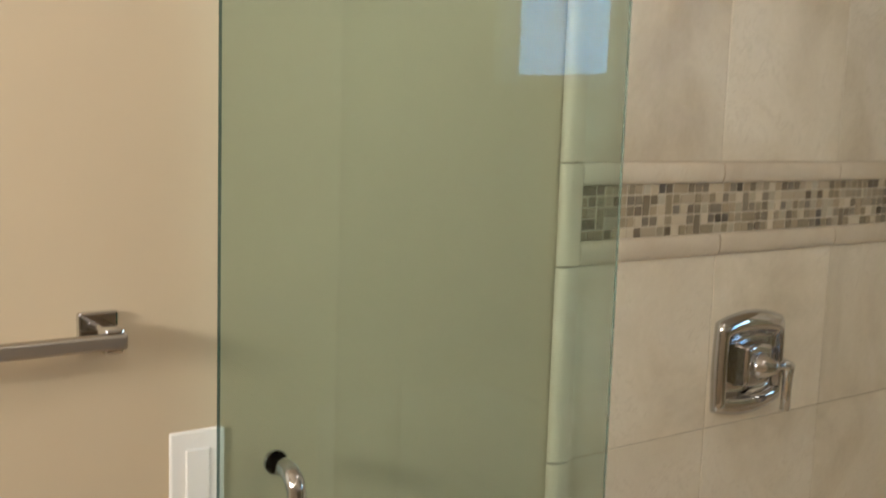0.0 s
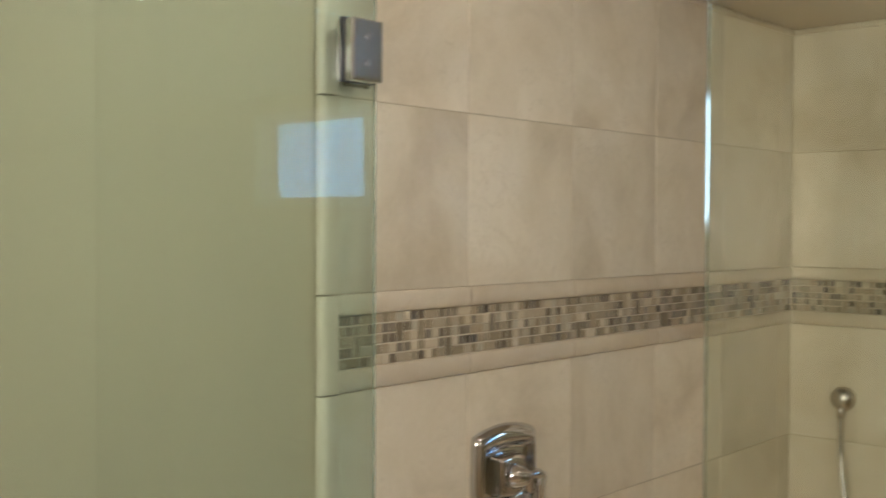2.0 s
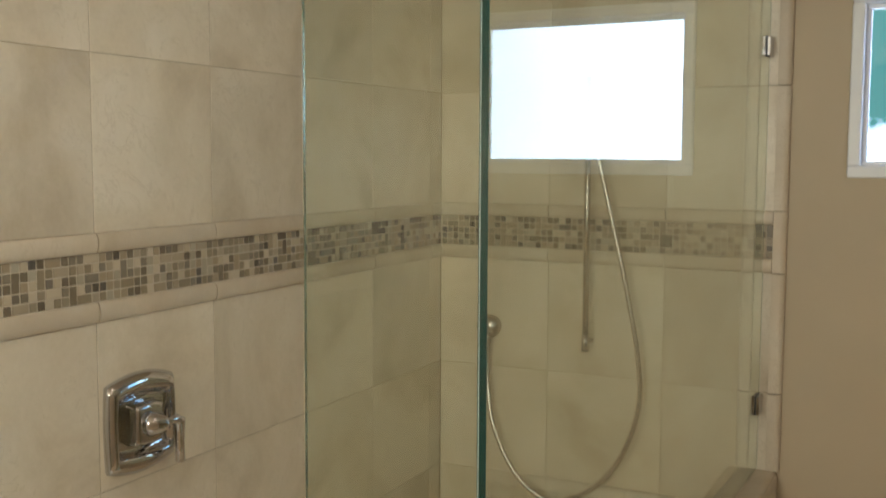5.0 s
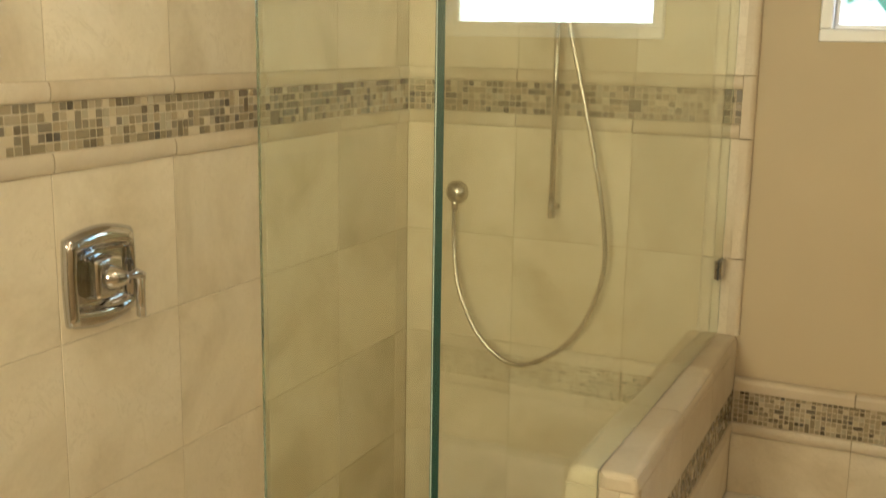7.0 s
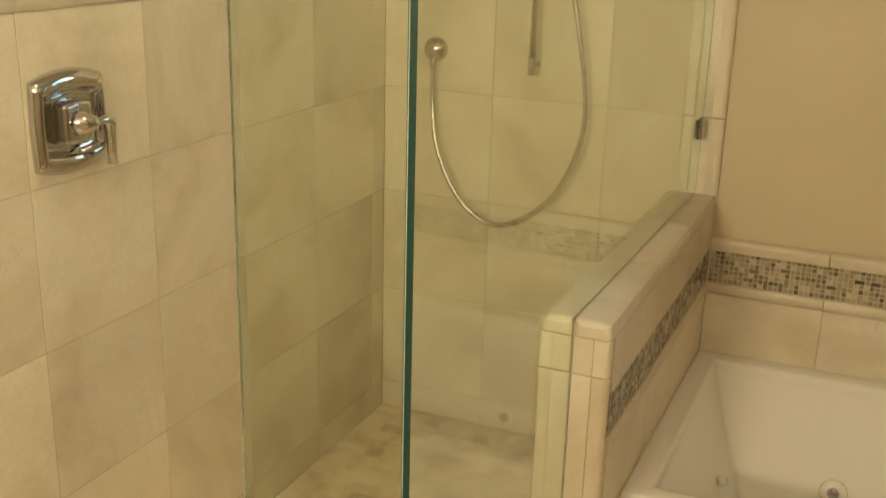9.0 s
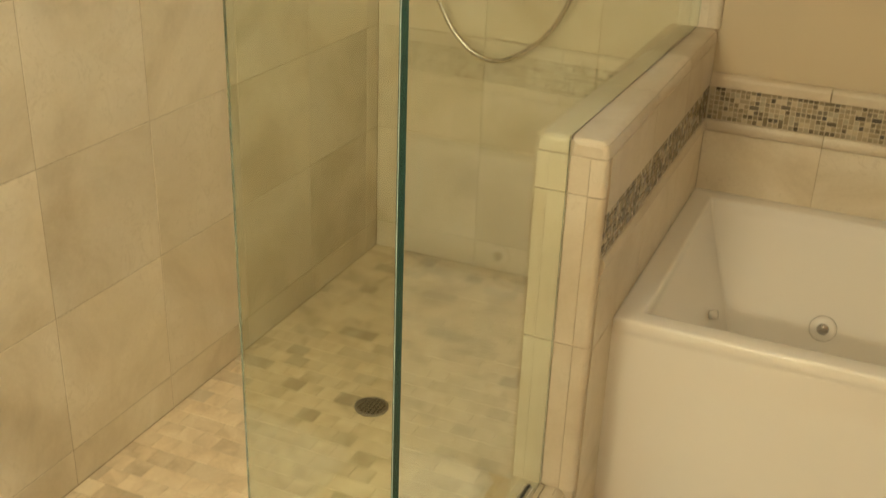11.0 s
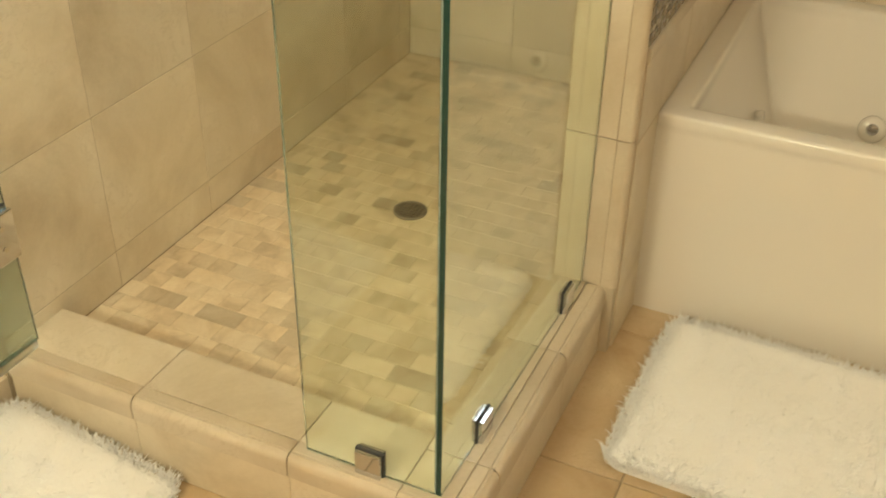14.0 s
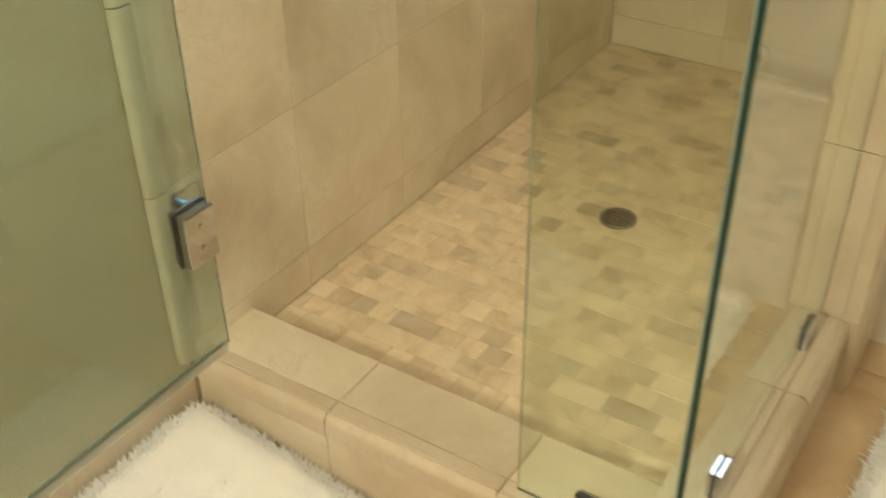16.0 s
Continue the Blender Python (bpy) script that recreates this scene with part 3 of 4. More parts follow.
def shower_floor():
    s = setting("shower_floor", box(1.480, 0.694, 0.02, XB, YA, PAN - 0.0014), PGROUT, "shower floor of small tumbled travertine tiles", "shower floor")
    rng = random.Random(5)
    pitch = 0.0515
    count, verts, faces = 0, [], []
    x, col = 1.486, 0
    while x < XB - 0.01:
        y = 0.702 - (col % 2) * pitch * 0.5
        while y < YA - 0.012:
            step = pitch * (2.0 if rng.random() < 0.22 else 1.0)
            a, b = max(y, 0.701), min(y + step, YA)
            y += step
            if b - a < 0.012:
                continue
            w = min(pitch, XB - x)
            gap = rng.choice((0.0008, 0.0012, 0.0018))
            m = Matrix.Translation((x + w / 2, (a + b) / 2, PAN + rng.uniform(-0.0006, 0.0004))) @ Euler((rng.gauss(0, 0.002), rng.gauss(0, 0.002), 0)).to_matrix().to_4x4()
            if count < 300:
                ob = new("stone_tile", slab_mesh(w - gap, b - a - gap, 0.012, PEBBLE, 0.0006))
                ob.parent = s
                ob.matrix_basis = m
            else:
                me = slab_mesh(w - 0.0006, b - a - 0.0006, 0.012, FARPEBBLE, 0.0003)
                k = len(verts)
                verts += [m @ v.co for v in me.vertices]
                faces += [[k + i for i in f.vertices] for f in me.polygons]
            count += 1
        x += pitch
        col += 1
    me = bpy.data.meshes.new("stone_tile_field")
    me.from_pydata(verts, [], faces)
    me.materials.append(FARPEBBLE)
    rest = new("stone_tile_field", me)
    rest.parent = s
    rest["kind"] = "stuff"


def round_drain():
    d = thing("shower_drain", "round brushed steel grid drain in the shower floor", "drain", at=(2.225, 1.117, PAN + 0.0045))
    part("rim", ring_bm(0.042, 0.035, -0.004, 0.002), DRAIN, d, "", True)
    # flat near-black disc: the shade down the drain is painted on it
    part("well", tube([(0, 0, -0.004), (0, 0, -0.0035)], 0.036, 32), DARK, d, "black disc painted as the shade in the well")
    bm = bmesh.new()
    for k in range(-3, 4):
        h = math.sqrt(max(0.0355 ** 2 - (k * 0.0105) ** 2, 0.0001))
        box(k * 0.0105 - 0.0015, -h, -0.001, k * 0.0105 + 0.0015, h, 0.0012, bm=bm)
        box(-h, k * 0.0105 - 0.0015, -0.001, h, k * 0.0105 + 0.0015, 0.0010, bm=bm)
    part("grid", bm, DRAIN, d)


def ring_bm(r1, r0, z0, z1, sides=40, bm=None):
    bm = bm or bmesh.new()
    loops = [[bm.verts.new((r * math.cos(a), r * math.sin(a), z)) for a in (2 * math.pi * k / sides for k in range(sides))] for r, z in ((r1, z0), (r1, z1), (r0, z1), (r0, z0))]
    for i in range(4):
        a, b = loops[i], loops[(i + 1) % 4]
        for k in range(sides):
            bm.faces.new((a[k], a[(k + 1) % sides], b[(k + 1) % sides], b[k]))
    bmesh.ops.recalc_face_normals(bm, faces=bm.faces[:])
    return bm


# ---- shower glass ----
def pane_bm(outline, axis, a, b):
    """A thick glass sheet: faces in slot 0, polished edges in slot 1."""
    bm = prism(outline, axis, a, b)
    k = {"x": 0, "y": 1}[axis]
    for f in bm.faces:
        f.material_index = 0 if abs(f.normal[k]) > 0.9 else 1
    return bm


def glass_part(parent, bm, sheet=None):
    g = part("glass_sheet", bm, (sheet or GLASS, GLASSEDGE), parent, "clear greenish glass sheet")
    g.visible_shadow = False
    return g


def clip(parent, x, y, z, axis):
    """Small square clamp that holds a glass edge; axis is the normal of the glass."""
    s = 0.0245
    for side in (-1, 1):
        if axis == "y":
            b = box(x - s, y + side * 0.006 - 0.005, z, x + s, y + side * 0.006 + 0.005, z + 0.05, 0.002, 2)
        else:
            b = box(x + side * 0.006 - 0.005, y - s, z, x + side * 0.006 + 0.005, y + s, z + 0.05, 0.002, 2)
        bmesh.ops.translate(b, verts=b.verts[:], vec=(0, side * 0.004, 0) if axis == "y" else (side * 0.004, 0, 0))
        part("clamp", b, CHROME, parent, "chrome glass clamp")
    gask = box(x - s - 0.002, y - 0.007, z, x + s + 0.002, y + 0.007, z + 0.052) if axis == "y" else box(x - 0.007, y - s - 0.002, z, x + 0.007, y + s + 0.002, z + 0.052)
    part("gasket", gask, BLACKGAP, parent)


def fixed_glass():
    side = thing("glass_panel", "fixed clear shower glass notched over the half wall", "glass panel")
    x0, x1 = GX - 0.004, XB - 0.003
    glass_part(side, pane_bm([(x0, CURB + 0.003), (PONY[0] - 0.004, CURB + 0.003), (PONY[0] - 0.004, PONY[3] + 0.003), (x1, PONY[3] + 0.003), (x1, GLASS_TOP), (x0, GLASS_TOP)], "y", GY - 0.005, GY + 0.005))
    clip(side, 1.517, GY, CURB, "y")
    clip(side, 1.938, GY, CURB, "y")
    for z in (1.120, 2.062):
        for s in (-1, 1):
            part("clamp", box(XB - 0.05, GY + s * 0.010 - 0.005, z, XB - 0.001, GY + s * 0.010 + 0.005, z + 0.05, 0.002), CHROME, side, "chrome glass clamp")
        part("gasket", box(XB - 0.052, GY - 0.007, z - 0.001, XB - 0.001, GY + 0.007, z + 0.051), BLACKGAP, side)
    part("seal", box(x0 + 0.012, GY - 0.002, CURB, PONY[0] - 0.006, GY + 0.002, CURB + 0.0035), BLACKGAP, side)
    part("seal", box(PONY[0] - 0.0035, GY - 0.003, CURB + 0.01, PONY[0] + 0.001, GY + 0.003, PONY[3]), JOINT, side)
    part("seal", box(PONY[0], GY - 0.003, PONY[3], x1, GY + 0.003, PONY[3] + 0.004), JOINT, side)
    side.matrix_basis = Matrix.Translation((GX, GY, 0)) @ Matrix.Rotation(radians(-1.1), 4, "Z") @ Matrix.Translation((-GX, -GY, 0))
    ret = thing("glass_panel", "narrow fixed clear glass return beside the shower opening", "glass panel")
    glass_part(ret, pane_bm([(GY + 0.007, CURB + 0.003), (0.887, CURB + 0.003), (0.887, GLASS_TOP), (GY + 0.007, GLASS_TOP)], "x", GX - 0.005, GX + 0.005))
    clip(ret, GX, 0.762, CURB, "x")
    part("seal", box(GX - 0.0025, GY + 0.0053, CURB, GX + 0.0005, GY + 0.0068, GLASS_TOP), SEAL, ret, "clear corner seal")


def hinge(parent, z):
    h = part("hinge", box(1.286, 1.468, z, 1.352, 1.490, z + 0.100, 0.003), CHROME, parent, "square chrome door hinge")
    part("hinge_plate", box(1.286, 1.500, z, 1.352, 1.512, z + 0.100, 0.003), CHROME, h)
    part("gasket", box(1.283, 1.4895, z - 0.001, 1.354, 1.5005, z + 0.102), BLACKGAP, h)
    part("knuckle", tube([(1.358, 1.495, z + 0.028), (1.358, 1.495, z + 0.075)], 0.009, 16), CHROME, h)
    part("wall_bracket", box(1.353, 1.492, z + 0.030, 1.363, 1.549, z + 0.073, 0.002), CHROME, h)
    part("wall_plate", box(1.332, 1.541, z, 1.390, 1.5485, z + 0.100, 0.003), CHROME, h)
    for dz in (0.03, 0.072):
        part("screw", tube([(1.318, 1.4685, z + dz), (1.318, 1.4660, z + dz)], 0.005, 14), NICKEL, h)


def shower_door():
    d = thing("shower_door", "frameless clear greenish glass shower door swung open against the wall", "shower door")
    glass_part(d, pane_bm([(0.689, 0.205), (1.358, 0.205), (1.358, 2.20), (0.689, 2.20)], "y", 1.490, 1.500), DOORGLASS)
    hinge(d, 2.005)
    hinge(d, 0.412)
    sweep = part("sweep", box(0.695, 1.487, 0.190, 1.352, 1.503, 0.211, 0.002), clear_glass("clear_vinyl", (0.8, 0.78, 0.7), 0.35), d, "clear vinyl door sweep")
    sweep.visible_shadow = False
    x = 0.770
    for s, y in ((1, 1.440), (-1, 1.540)):
        pts = []
        z0, z1, r = 1.090, 1.278, 0.028
        base = 1.490 if s == 1 else 1.500
        pts += [(x, base, z1)]
        pts += [(x, y + s * r - s * r * math.sin(a), z1 - r + r * math.cos(a)) for a in (math.pi / 2 * k / 5 for k in range(6))]
        pts += [(x, y + s * r - s * r * math.cos(a), z0 + r - r * math.sin(a)) for a in (math.pi / 2 * k / 5 for k in range(6))]
        pts += [(x, base, z0)]
        if s == 1:
            part("handle", tube(pts, 0.0125, 16), CHROME, d, "polished chrome pull handle", True)
    for z in (1.090, 1.278):
        part("washer", tube([(x, 1.500, z), (x, 1.507, z)], 0.016, 20), CHROME, d)


# ---- shower fittings ----
def shower_valve():
    v = thing("shower_valve", "polished chrome shower valve with square bowed plate and lever", "shower valve", at=(1.760, YA, 1.288))

    def plate(w, h, y0, y1, bow):
        """Squarish plate whose top and bottom bow out."""
        out = []
        n = 12
        for k in range(n + 1):
            u = -1 + 2 * k / n
            out.append((u * w / 2, -h / 2 - bow * (1 - u * u)))
        for k in range(1, n):
            u = -1 + 2 * k / n
            out.append((w / 2 + bow * 0.25 * (1 - u * u), u * h / 2))
        for k in range(n + 1):
            u = 1 - 2 * k / n
            out.append((u * w / 2, h / 2 + bow * (1 - u * u)))
        for k in range(1, n):
            u = 1 - 2 * k / n
            out.append((-w / 2 - bow * 0.25 * (1 - u * u), u * h / 2))
        return out

    def stack(levels):
        bm = bmesh.new()
        rings = [[bm.verts.new((p[0] * 1.07, y, p[1] * 1.10)) for p in plate(w, h, 0, 0, b)] for w, h, y, b in levels]
        for a, b in zip(rings, rings[1:]):
            for k in range(len(a)):
                bm.faces.new((a[k], a[(k + 1) % len(a)], b[(k + 1) % len(a)], b[k])).smooth = True
        bm.faces.new(rings[-1])
        bmesh.ops.recalc_face_normals(bm, faces=bm.faces[:])
        return bm

    part("escutcheon", stack([(0.162, 0.148, 0.0, 0.014), (0.167, 0.153, -0.006, 0.014), (0.165, 0.150, -0.013, 0.014), (0.158, 0.140, -0.021, 0.013),
                              (0.150, 0.126, -0.026, 0.012), (0.143, 0.112, -0.027, 0.010), (0.137, 0.102, -0.0245, 0.008), (0.133, 0.096, -0.018, 0.006),
                              (0.128, 0.092, -0.012, 0.005), (0.110, 0.080, -0.010, 0.004)]), CHROME, v, "bowed square chrome plate with a recessed middle")
    part("sleeve", stack([(0.074, 0.074, -0.009, 0.004), (0.070, 0.070, -0.012, 0.004), (0.066, 0.066, -0.030, 0.004), (0.062, 0.062, -0.036, 0.004), (0.052, 0.052, -0.038, 0.004)]), CHROME, v, "squared chrome sleeve")
    part("hub", tube([(0, -0.036, 0), (0, -0.042, 0), (0.004, -0.052, 0), (0.009, -0.062, 0), (0.013, -0.068, 0), (0.015, -0.070, 0)], [0.026, 0.025, 0.020, 0.015, 0.010, 0.003], 32), CHROME, v, "tapered chrome hub", True)
    bm = tube([(0.008, -0.058, 0), (0.026, -0.060, 0.001), (0.044, -0.060, 0.002), (0.054, -0.059, -0.004), (0.058, -0.057, -0.024), (0.060, -0.055, -0.054), (0.061, -0.054, -0.088)],
              [0.008, 0.008, 0.010, 0.013, 0.010, 0.009, 0.010], 16)
    part("lever", bm, CHROME, v, "chrome lever", True)


def curve_points(keys, n):
    """Smooth line through keys."""
    k = [Vector(p) for p in keys]
    k = [2 * k[0] - k[1]] + k + [2 * k[-1] - k[-2]]
    out = []
    for i in range(1, len(k) - 2):
        for s in range(n):
            t = s / n
            a, b, c, d = k[i - 1:i + 3]
            out.append(0.5 * ((2 * b) + (c - a) * t + (2 * a - 5 * b + 4 * c - d) * t * t + (3 * b - a - 3 * c + d) * t ** 3))
    return out + [k[-2]]


def hand_shower():
    b = thing("slide_bar", "slim brushed nickel hand shower bar on the tiled wall", "shower bar", at=(XB, 1.076, 0))
    part("bar", tube([(-0.055, 0, 1.265), (-0.055, 0, 2.02)], 0.0085, 16), NICKEL, b)
    for z in (1.99,):
        part("mount", tube([(0, 0, z), (-0.008, 0, z), (-0.010, 0, z), (-0.060, 0, z)], [0.013, 0.013, 0.008, 0.008], 18), NICKEL, b, "nickel wall mount")
    part("end_cap", tube([(-0.055, 0, 1.250), (-0.055, 0, 1.300)], 0.0108, 16), NICKEL, b)
    part("foot", tube([(0, 0, 1.275), (-0.050, 0, 1.275)], 0.0075, 14), NICKEL, b)
    part("slider", box(-0.072, -0.016, 1.915, -0.040, 0.022, 1.955, 0.006), NICKEL, b, "nickel slider that holds the hose end")
    e = thing("hose_outlet", "round nickel wall outlet with shower hose", "shower outlet", at=(XB, 1.389, 1.293))
    part("flange", tube([(0, 0, 0), (-0.012, 0, 0), (-0.022, 0, 0), (-0.030, 0, 0), (-0.034, 0, 0)], [0.034, 0.035, 0.030, 0.020, 0.008], 28), NICKEL, e, "domed nickel flange", True)
    part("nipple", tube([(-0.022, 0, -0.015), (-0.024, 0, -0.050)], 0.0105, 16), NICKEL, e)
    keys = [(-0.024, 0, -0.050), (-0.03, -0.004, -0.16), (-0.05, -0.032, -0.29), (-0.06, -0.105, -0.42), (-0.06, -0.205, -0.488), (-0.06, -0.310, -0.458),
            (-0.06, -0.410, -0.36), (-0.06, -0.470, -0.20), (-0.06, -0.468, -0.05), (-0.06, -0.428, 0.16), (-0.06, -0.385, 0.34), (-0.06, -0.347, 0.498), (-0.06, -0.322, 0.640)]
    pts = curve_points(keys, 14)
    rad = [0.0068 + (0.0006 if i % 2 else 0.0) for i in range(len(pts))]
    part("hose", tube(pts, rad, 10), NICKEL, e, "ribbed metal shower hose", True)


# ---- bath ----
def bathtub():
    t = thing("bathtub", "white acrylic rectangular alcove bath with straight apron", "bathtub", at=(0, 0, 0))
    x0, x1, y0, y1 = 2.228, XB - 0.002, -1.05, PONY[1] + 0.002
    fr, sd, bk = 0.055, 0.060, 0.062
    outer = [(x0, y0), (x1, y0), (x1, y1), (x0, y1)]
    lip = [(x0 + fr, y0 + sd), (x1 - bk, y0 + sd), (x1 - bk, y1 - sd), (x0 + fr, y1 - sd)]
    low = [(x0 + fr + 0.06, y0 + 0.24), (x1 - bk - 0.13, y0 + 0.24), (x1 - bk - 0.13, y1 - sd - 0.13), (x0 + fr + 0.06, y1 - sd - 0.13)]
    bm = bmesh.new()
    def ring(pts, z):
        return [bm.verts.new((p[0], p[1], z)) for p in pts]
    def inset(pts, d):
        cx, cy = (x0 + x1) / 2, (y0 + y1) / 2
        return [(p[0] + d * (1 if p[0] < cx else -1), p[1] + d * (1 if p[1] < cy else -1)) for p in pts]
    front = lambda d: [(p[0] + (d if p[0] < x1 - 0.1 else 0), p[1]) for p in outer]
    rings = [ring(front(0.016), 0.0), ring(front(0.0025), RIM - 0.036), ring(outer, RIM - 0.030), ring(outer, RIM), ring(lip, RIM), ring(inset(lip, 0.004), RIM - 0.03), ring(low, 0.13)]
    for a, b in zip(rings, rings[1:]):
        for k in range(4):
            bm.faces.new((a[k], a[(k + 1) % 4], b[(k + 1) % 4], b[k]))
    bm.faces.new(rings[-1])
    bmesh.ops.recalc_face_normals(bm, faces=bm.faces[:])
    edges = [e for e in bm.edges if min(v.co.z for v in e.verts) > 0.05]
    bmesh.ops.bevel(bm, geom=edges, offset=0.008, segments=3, profile=0.5, affect="EDGES")
    part("shell", bm, ACRYLIC, t, "", True)
    t.children[0].data.set_sharp_from_angle(angle=radians(35))
    # whirlpool jets on the sloping back wall
    def jet(y, z, r):
        s = (RIM - z) / (RIM - 0.13)
        x = x1 - bk - 0.004 - 0.126 * s
        j = part("jet", tube([(x, y, z), (x - 0.006, y, z + 0.002), (x - 0.010, y, z + 0.003)], [r, r * 0.95, r * 0.75], 28), ACRYLIC, t, "round white whirlpool jet", True)
        part("nozzle", tube([(x - 0.010, y, z + 0.003), (x - 0.014, y, z + 0.004)], [r * 0.45, r * 0.38], 20), CHROME, j, "small chrome nozzle", True)
    jet(0.130, 0.235, 0.036)
    jet(-0.43, 0.235, 0.036)
    k = part("air_control", tube([(2.78, y1 - sd - 0.075, 0.285), (2.78, y1 - sd - 0.095, 0.29)], 0.012, 18), ACRYLIC, t, "small white air control", True)


# ---- loose and wall-mounted things of the room ----
def shag_rug(x0, y0, x1, y1, turn, label, seed, lift=0.0):
    """A backing with thousands of thick leaning tufts."""
    cx, cy = (x0 + x1) / 2, (y0 + y1) / 2
    w, h = x1 - x0, y1 - y0
    rug = thing("bath_rug", label, "rug", "white bath rugs", at=(cx, cy, 0))
    rug.matrix_basis = Matrix.Translation((cx, cy, 0)) @ Matrix.Rotation(radians(turn), 4, "Z")
    bm = bmesh.new()
    nx, ny = int(w / 0.012), int(h / 0.012)
    grid = []
    for j in range(ny + 1):
        row = []
        for i in range(nx + 1):
            x, y = -w / 2 + 0.008 + (w - 0.016) * i / nx, -h / 2 + 0.008 + (h - 0.016) * j / ny
            dx, dy = max(abs(x) - (w / 2 - 0.05), 0), max(abs(y) - (h / 2 - 0.05), 0)
            k = math.hypot(dx, dy)
            if k > 0.042:
                x, y = x - math.copysign(dx, x) * (1 - 0.042 / k), y - math.copysign(dy, y) * (1 - 0.042 / k)
            edge = i in (0, nx) or j in (0, ny)
            out = min(1.0, max(0.0, min(w / 2 - abs(x), h / 2 - abs(y)) - 0.008) / 0.035)
            z = 0.002 if edge else 0.010 + 0.0190 * math.sqrt(out) + 0.0015 * noise.noise((x * 38 + seed, y * 38, 0)) + 0.001 * noise.noise((x * 90, y * 90, seed))
            row.append(bm.verts.new((x, y, z + (0 if edge and j < ny else lift * (y / h + 0.5)))))
        grid.append(row)
    for j in range(ny):
        for i in range(nx):
            bm.faces.new((grid[j][i], grid[j][i + 1], grid[j + 1][i + 1], grid[j + 1][i])).smooth = True
    rim = [grid[0][i] for i in range(nx + 1)] + [grid[j][nx] for j in range(1, ny + 1)] + [grid[ny][i] for i in range(nx - 1, -1, -1)] + [grid[j][0] for j in range(ny - 1, 0, -1)]
    foot = [bm.verts.new((v.co.x, v.co.y, 0.0)) for v in rim]
    for k in range(len(rim)):
        bm.faces.new((foot[k], foot[(k + 1) % len(rim)], rim[(k + 1) % len(rim)], rim[k]))
    part("backing", bm, PILE, rug)
    rng = np.random.RandomState(seed)
    n = int(w * h * 90000)
    px, py = rng.uniform(-w / 2, w / 2, n), rng.uniform(-h / 2, h / 2, n)
    # rounded corners
    r = 0.05
    dx, dy = np.maximum(np.abs(px) - (w / 2 - r), 0), np.maximum(np.abs(py) - (h / 2 - r), 0)
    keep = dx ** 2 + dy ** 2 < r * r * rng.uniform(0.85, 1.1, n)
    px, py = px[keep], py[keep]
    n = len(px)
    edge = np.minimum(w / 2 - np.abs(px), h / 2 - np.abs(py))
    clump = np.sin(px * 41 + np.cos(py * 37) * 2.1) * np.cos(py * 47 + np.sin(px * 29) * 1.7)
    lean_x = rng.normal(0, 0.008, n) + 0.004 * clump + np.where(edge < 0.02, np.sign(px) * 0.002, 0)
    lean_y = rng.normal(0, 0.008, n) + 0.004 * np.cos(px * 33 + py * 21) + np.where(edge < 0.02, np.sign(py) * 0.002, 0)
    tall = rng.uniform(0.020, 0.0285, n) + 0.002 * clump - np.where(edge < 0.02, 0.012 * (1 - edge / 0.02), 0)
    base_z = 0.010 + lift * np.clip(py / h + 0.5, 0, 1)
    a = rng.uniform(0, 6.28, n)
    rad = rng.uniform(0.0011, 0.0018, n)
    verts = np.zeros((n, 7, 3))
    for k in range(3):
        c, s = np.cos(a + 2.094 * k), np.sin(a + 2.094 * k)
        verts[:, k] = np.stack([px + rad * c, py + rad * s, base_z], 1)
        verts[:, 3 + k] = np.stack([px + rad * 0.9 * c + lean_x * 0.5, py + rad * 0.9 * s + lean_y * 0.5, base_z + tall * 0.55], 1)
    verts[:, 6] = np.stack([px + lean_x, py + lean_y, base_z - 0.002 + tall], 1)
    base = (np.arange(n) * 7)[:, None]
    quads = np.concatenate([base + np.array([k, (k + 1) % 3, 3 + (k + 1) % 3, 3 + k]) for k in range(3)])
    tris = np.concatenate([base + np.array([3 + k, 3 + (k + 1) % 3, 6]) for k in range(3)])
    me = bpy.data.meshes.new("pile")
    me.from_pydata(verts.reshape(-1, 3).tolist(), [], quads.tolist() + tris.tolist())
    me.materials.append(PILE)
    p = part("shag", smooth(me), PILE, rug, "long fluffy white pile")
    p["kind"] = "stuff"
    return rug


def towel_bar():
    t = thing("towel_bar", "square-ended chrome towel bar on the painted wall", "towel bar", at=(0, YA + 0.012, 1.460))
    for x in (0.560, -0.055):
        p = part("post", box(x - 0.024, -0.011, -0.024, x + 0.024, 0.0, 0.024, 0.003), CHROME, t, "square chrome post")
        part("arm", box(x - 0.012, -0.070, -0.016, x + 0.012, -0.009, 0.014, 0.004), CHROME, p)
    part("bar", box(-0.07, -0.074, -0.010, 0.575, -0.060, 0.008, 0.003), DULL, t, "flat chrome bar")


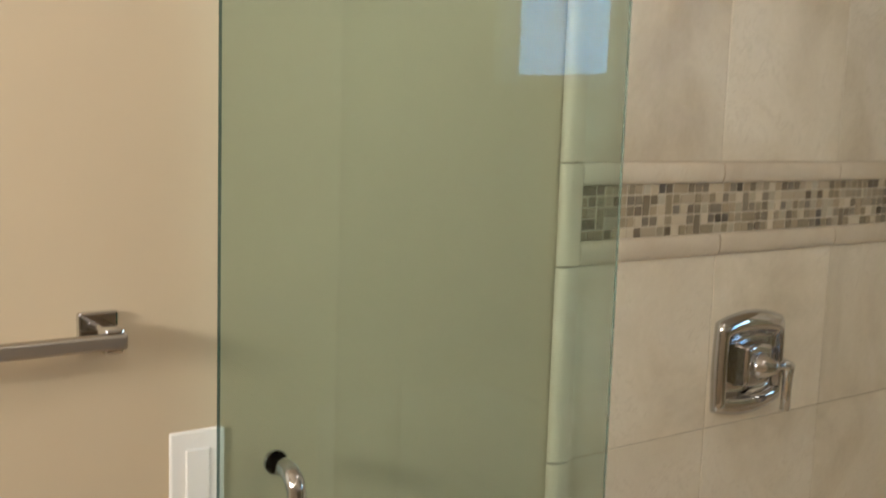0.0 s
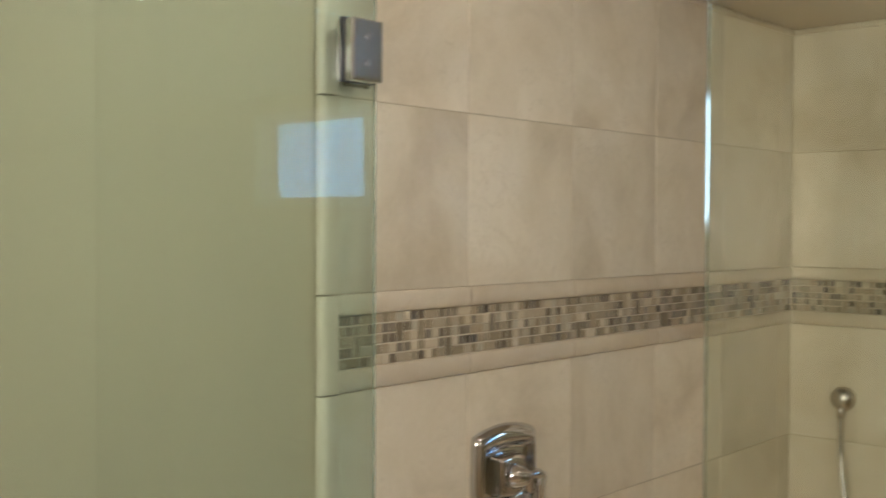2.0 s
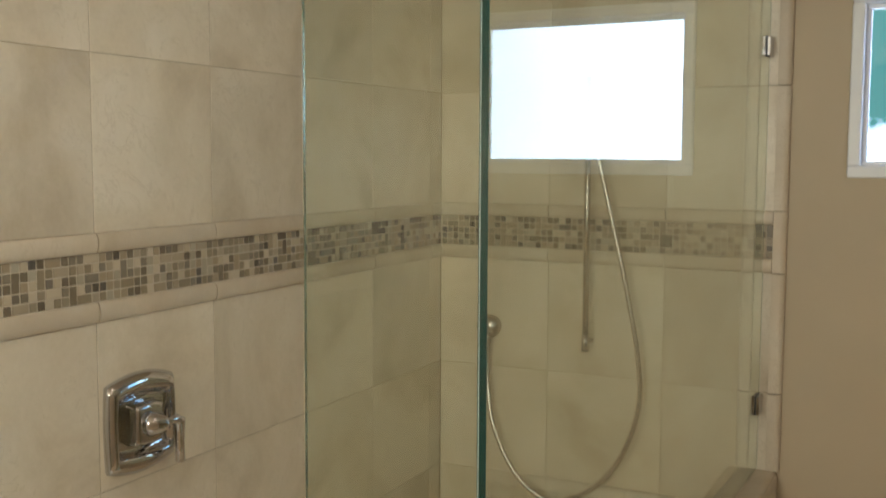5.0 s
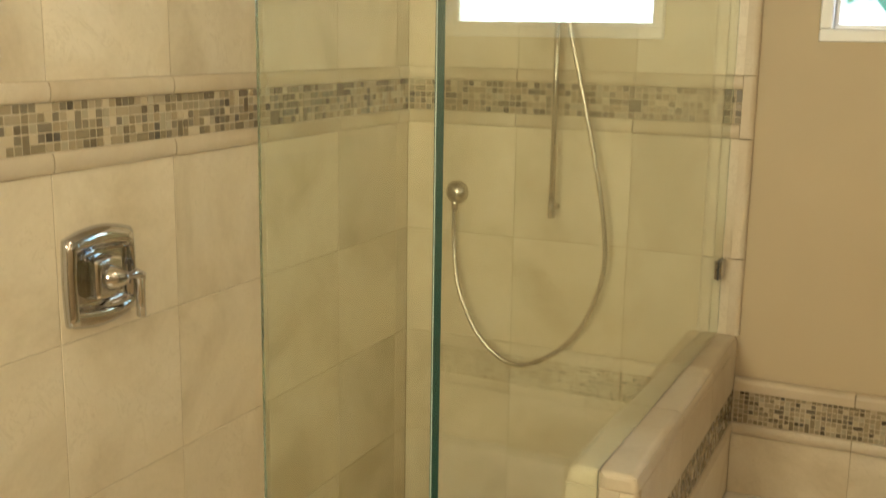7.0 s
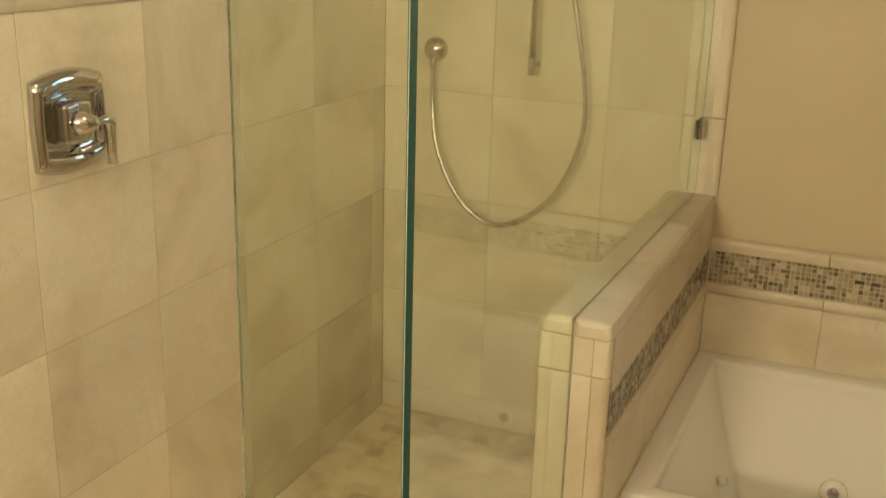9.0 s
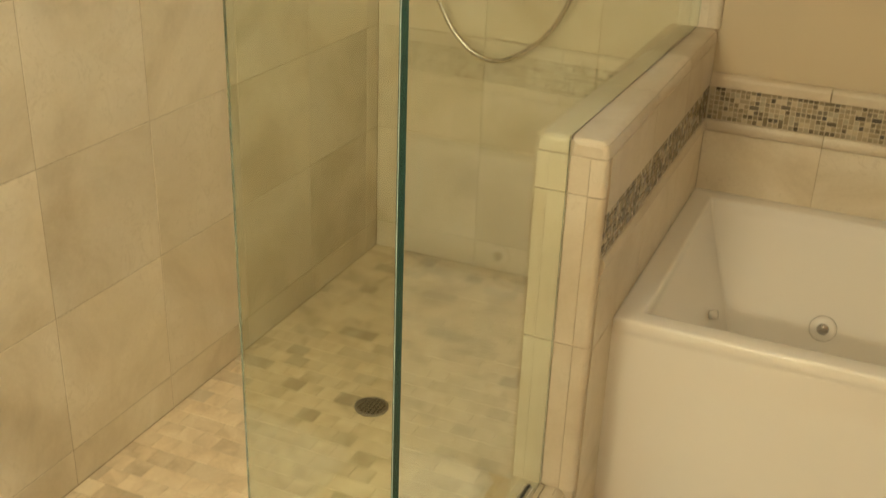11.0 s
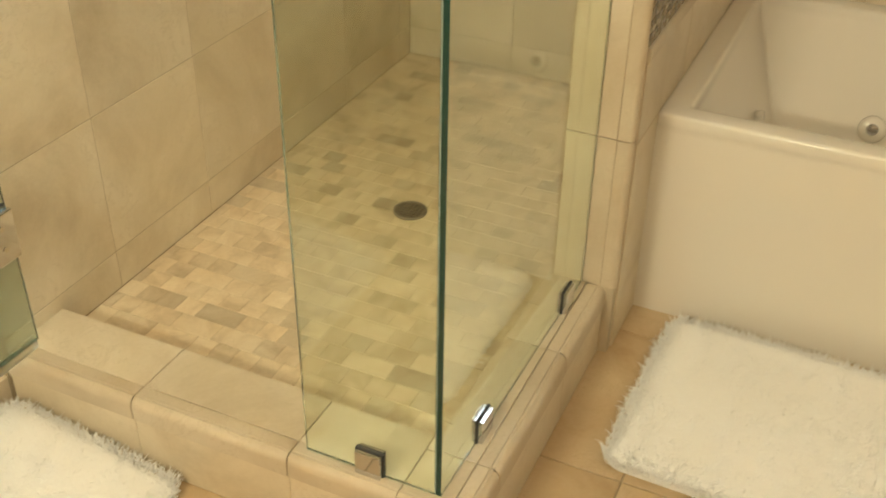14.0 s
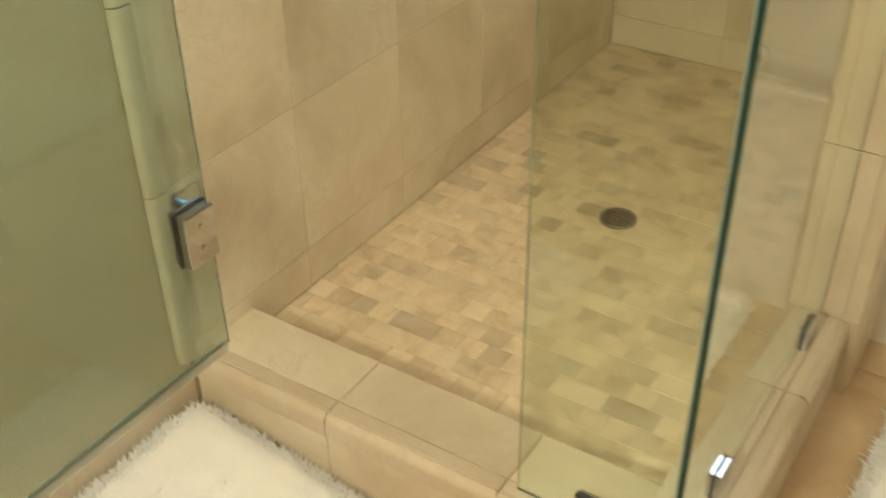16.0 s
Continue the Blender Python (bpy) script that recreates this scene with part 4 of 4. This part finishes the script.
def light_switch():
    s = thing("light_switch", "white rocker light switch on the painted wall", "light switch", at=(0.6865, YA + 0.012, 1.260))
    part("plate", box(-0.0365, -0.007, -0.058, 0.0365, 0, 0.058, 0.003), WHITE, s)
    part("rocker", box(-0.0165, -0.010, -0.034, 0.0165, -0.006, 0.034, 0.002), WHITE, s)
    for z in (-0.046, 0.046):
        part("screw", tube([(0, -0.0065, z), (0, -0.0082, z)], 0.003, 10), WHITE, s)


def rug_tag():
    t = thing("rug_label", "small white care label at the rug's edge", "label", at=(1.245, 1.052, 0.004))
    t.matrix_basis = Matrix.Translation((1.255, 1.095, 0.006)) @ Matrix.Rotation(radians(18), 4, "Z")
    bm = bmesh.new()
    n = 6
    rows = [[bm.verts.new((-0.02 + 0.04 * i / n, -0.032 + 0.05 * j / n, 0.004 + 0.006 * (j / n) ** 2 + 0.002 * math.sin(i * 1.3))) for i in range(n + 1)] for j in range(n + 1)]
    for j in range(n):
        for i in range(n):
            bm.faces.new((rows[j][i], rows[j][i + 1], rows[j + 1][i + 1], rows[j + 1][i]))
    bmesh.ops.solidify(bm, geom=bm.faces[:], thickness=0.0008)
    part("cloth", bm, WHITE, t)
    for k in range(3):
        part("print", box(-0.014, -0.022 + k * 0.010, 0.0082, 0.012 - 0.004 * k, -0.019 + k * 0.010, 0.0090), INK, t)


shower_door()
fixed_glass()
shower_valve()
hand_shower()
bathtub()
round_drain()
towel_bar()
light_switch()
shag_rug(0.55, 1.130, 1.312, 1.545, 0, "fluffy white shag bath rug pushed against the shower curb", 3, 0.062)
shag_rug(1.690, -0.40, 2.215, 0.452, -1.5, "fluffy white shag bath rug lying in front of the bath", 4)
rug_tag()


# ---- base tiles, floor tiles and the pieces of the walls ----
def base_tiles():
    b = thing("baseboard", "beige stone base tiles along the painted wall", "baseboard", kind="structure")
    for a, c in run(XW, 1.316, COL, 1.316 - COL):
        lay("tile", b, ((a + c) / 2, YA + 0.002, 0.060), (0, -1, 0), c - a, 0.120, 0.010, LINER)


def floor_tiles():
    for a, b in run(XW, XB, 0.457, 1.683):
        for c, d in run(YS, YA + 0.01, 0.457, 0.40):
            lay("tile", floor, ((a + b) / 2, (c + d) / 2, 0.0), (0, 0, 1), b - a, d - c, 0.010, FLOORTILE, 0.004)


base_tiles()
tiled_walls()
shower_floor()
floor_tiles()
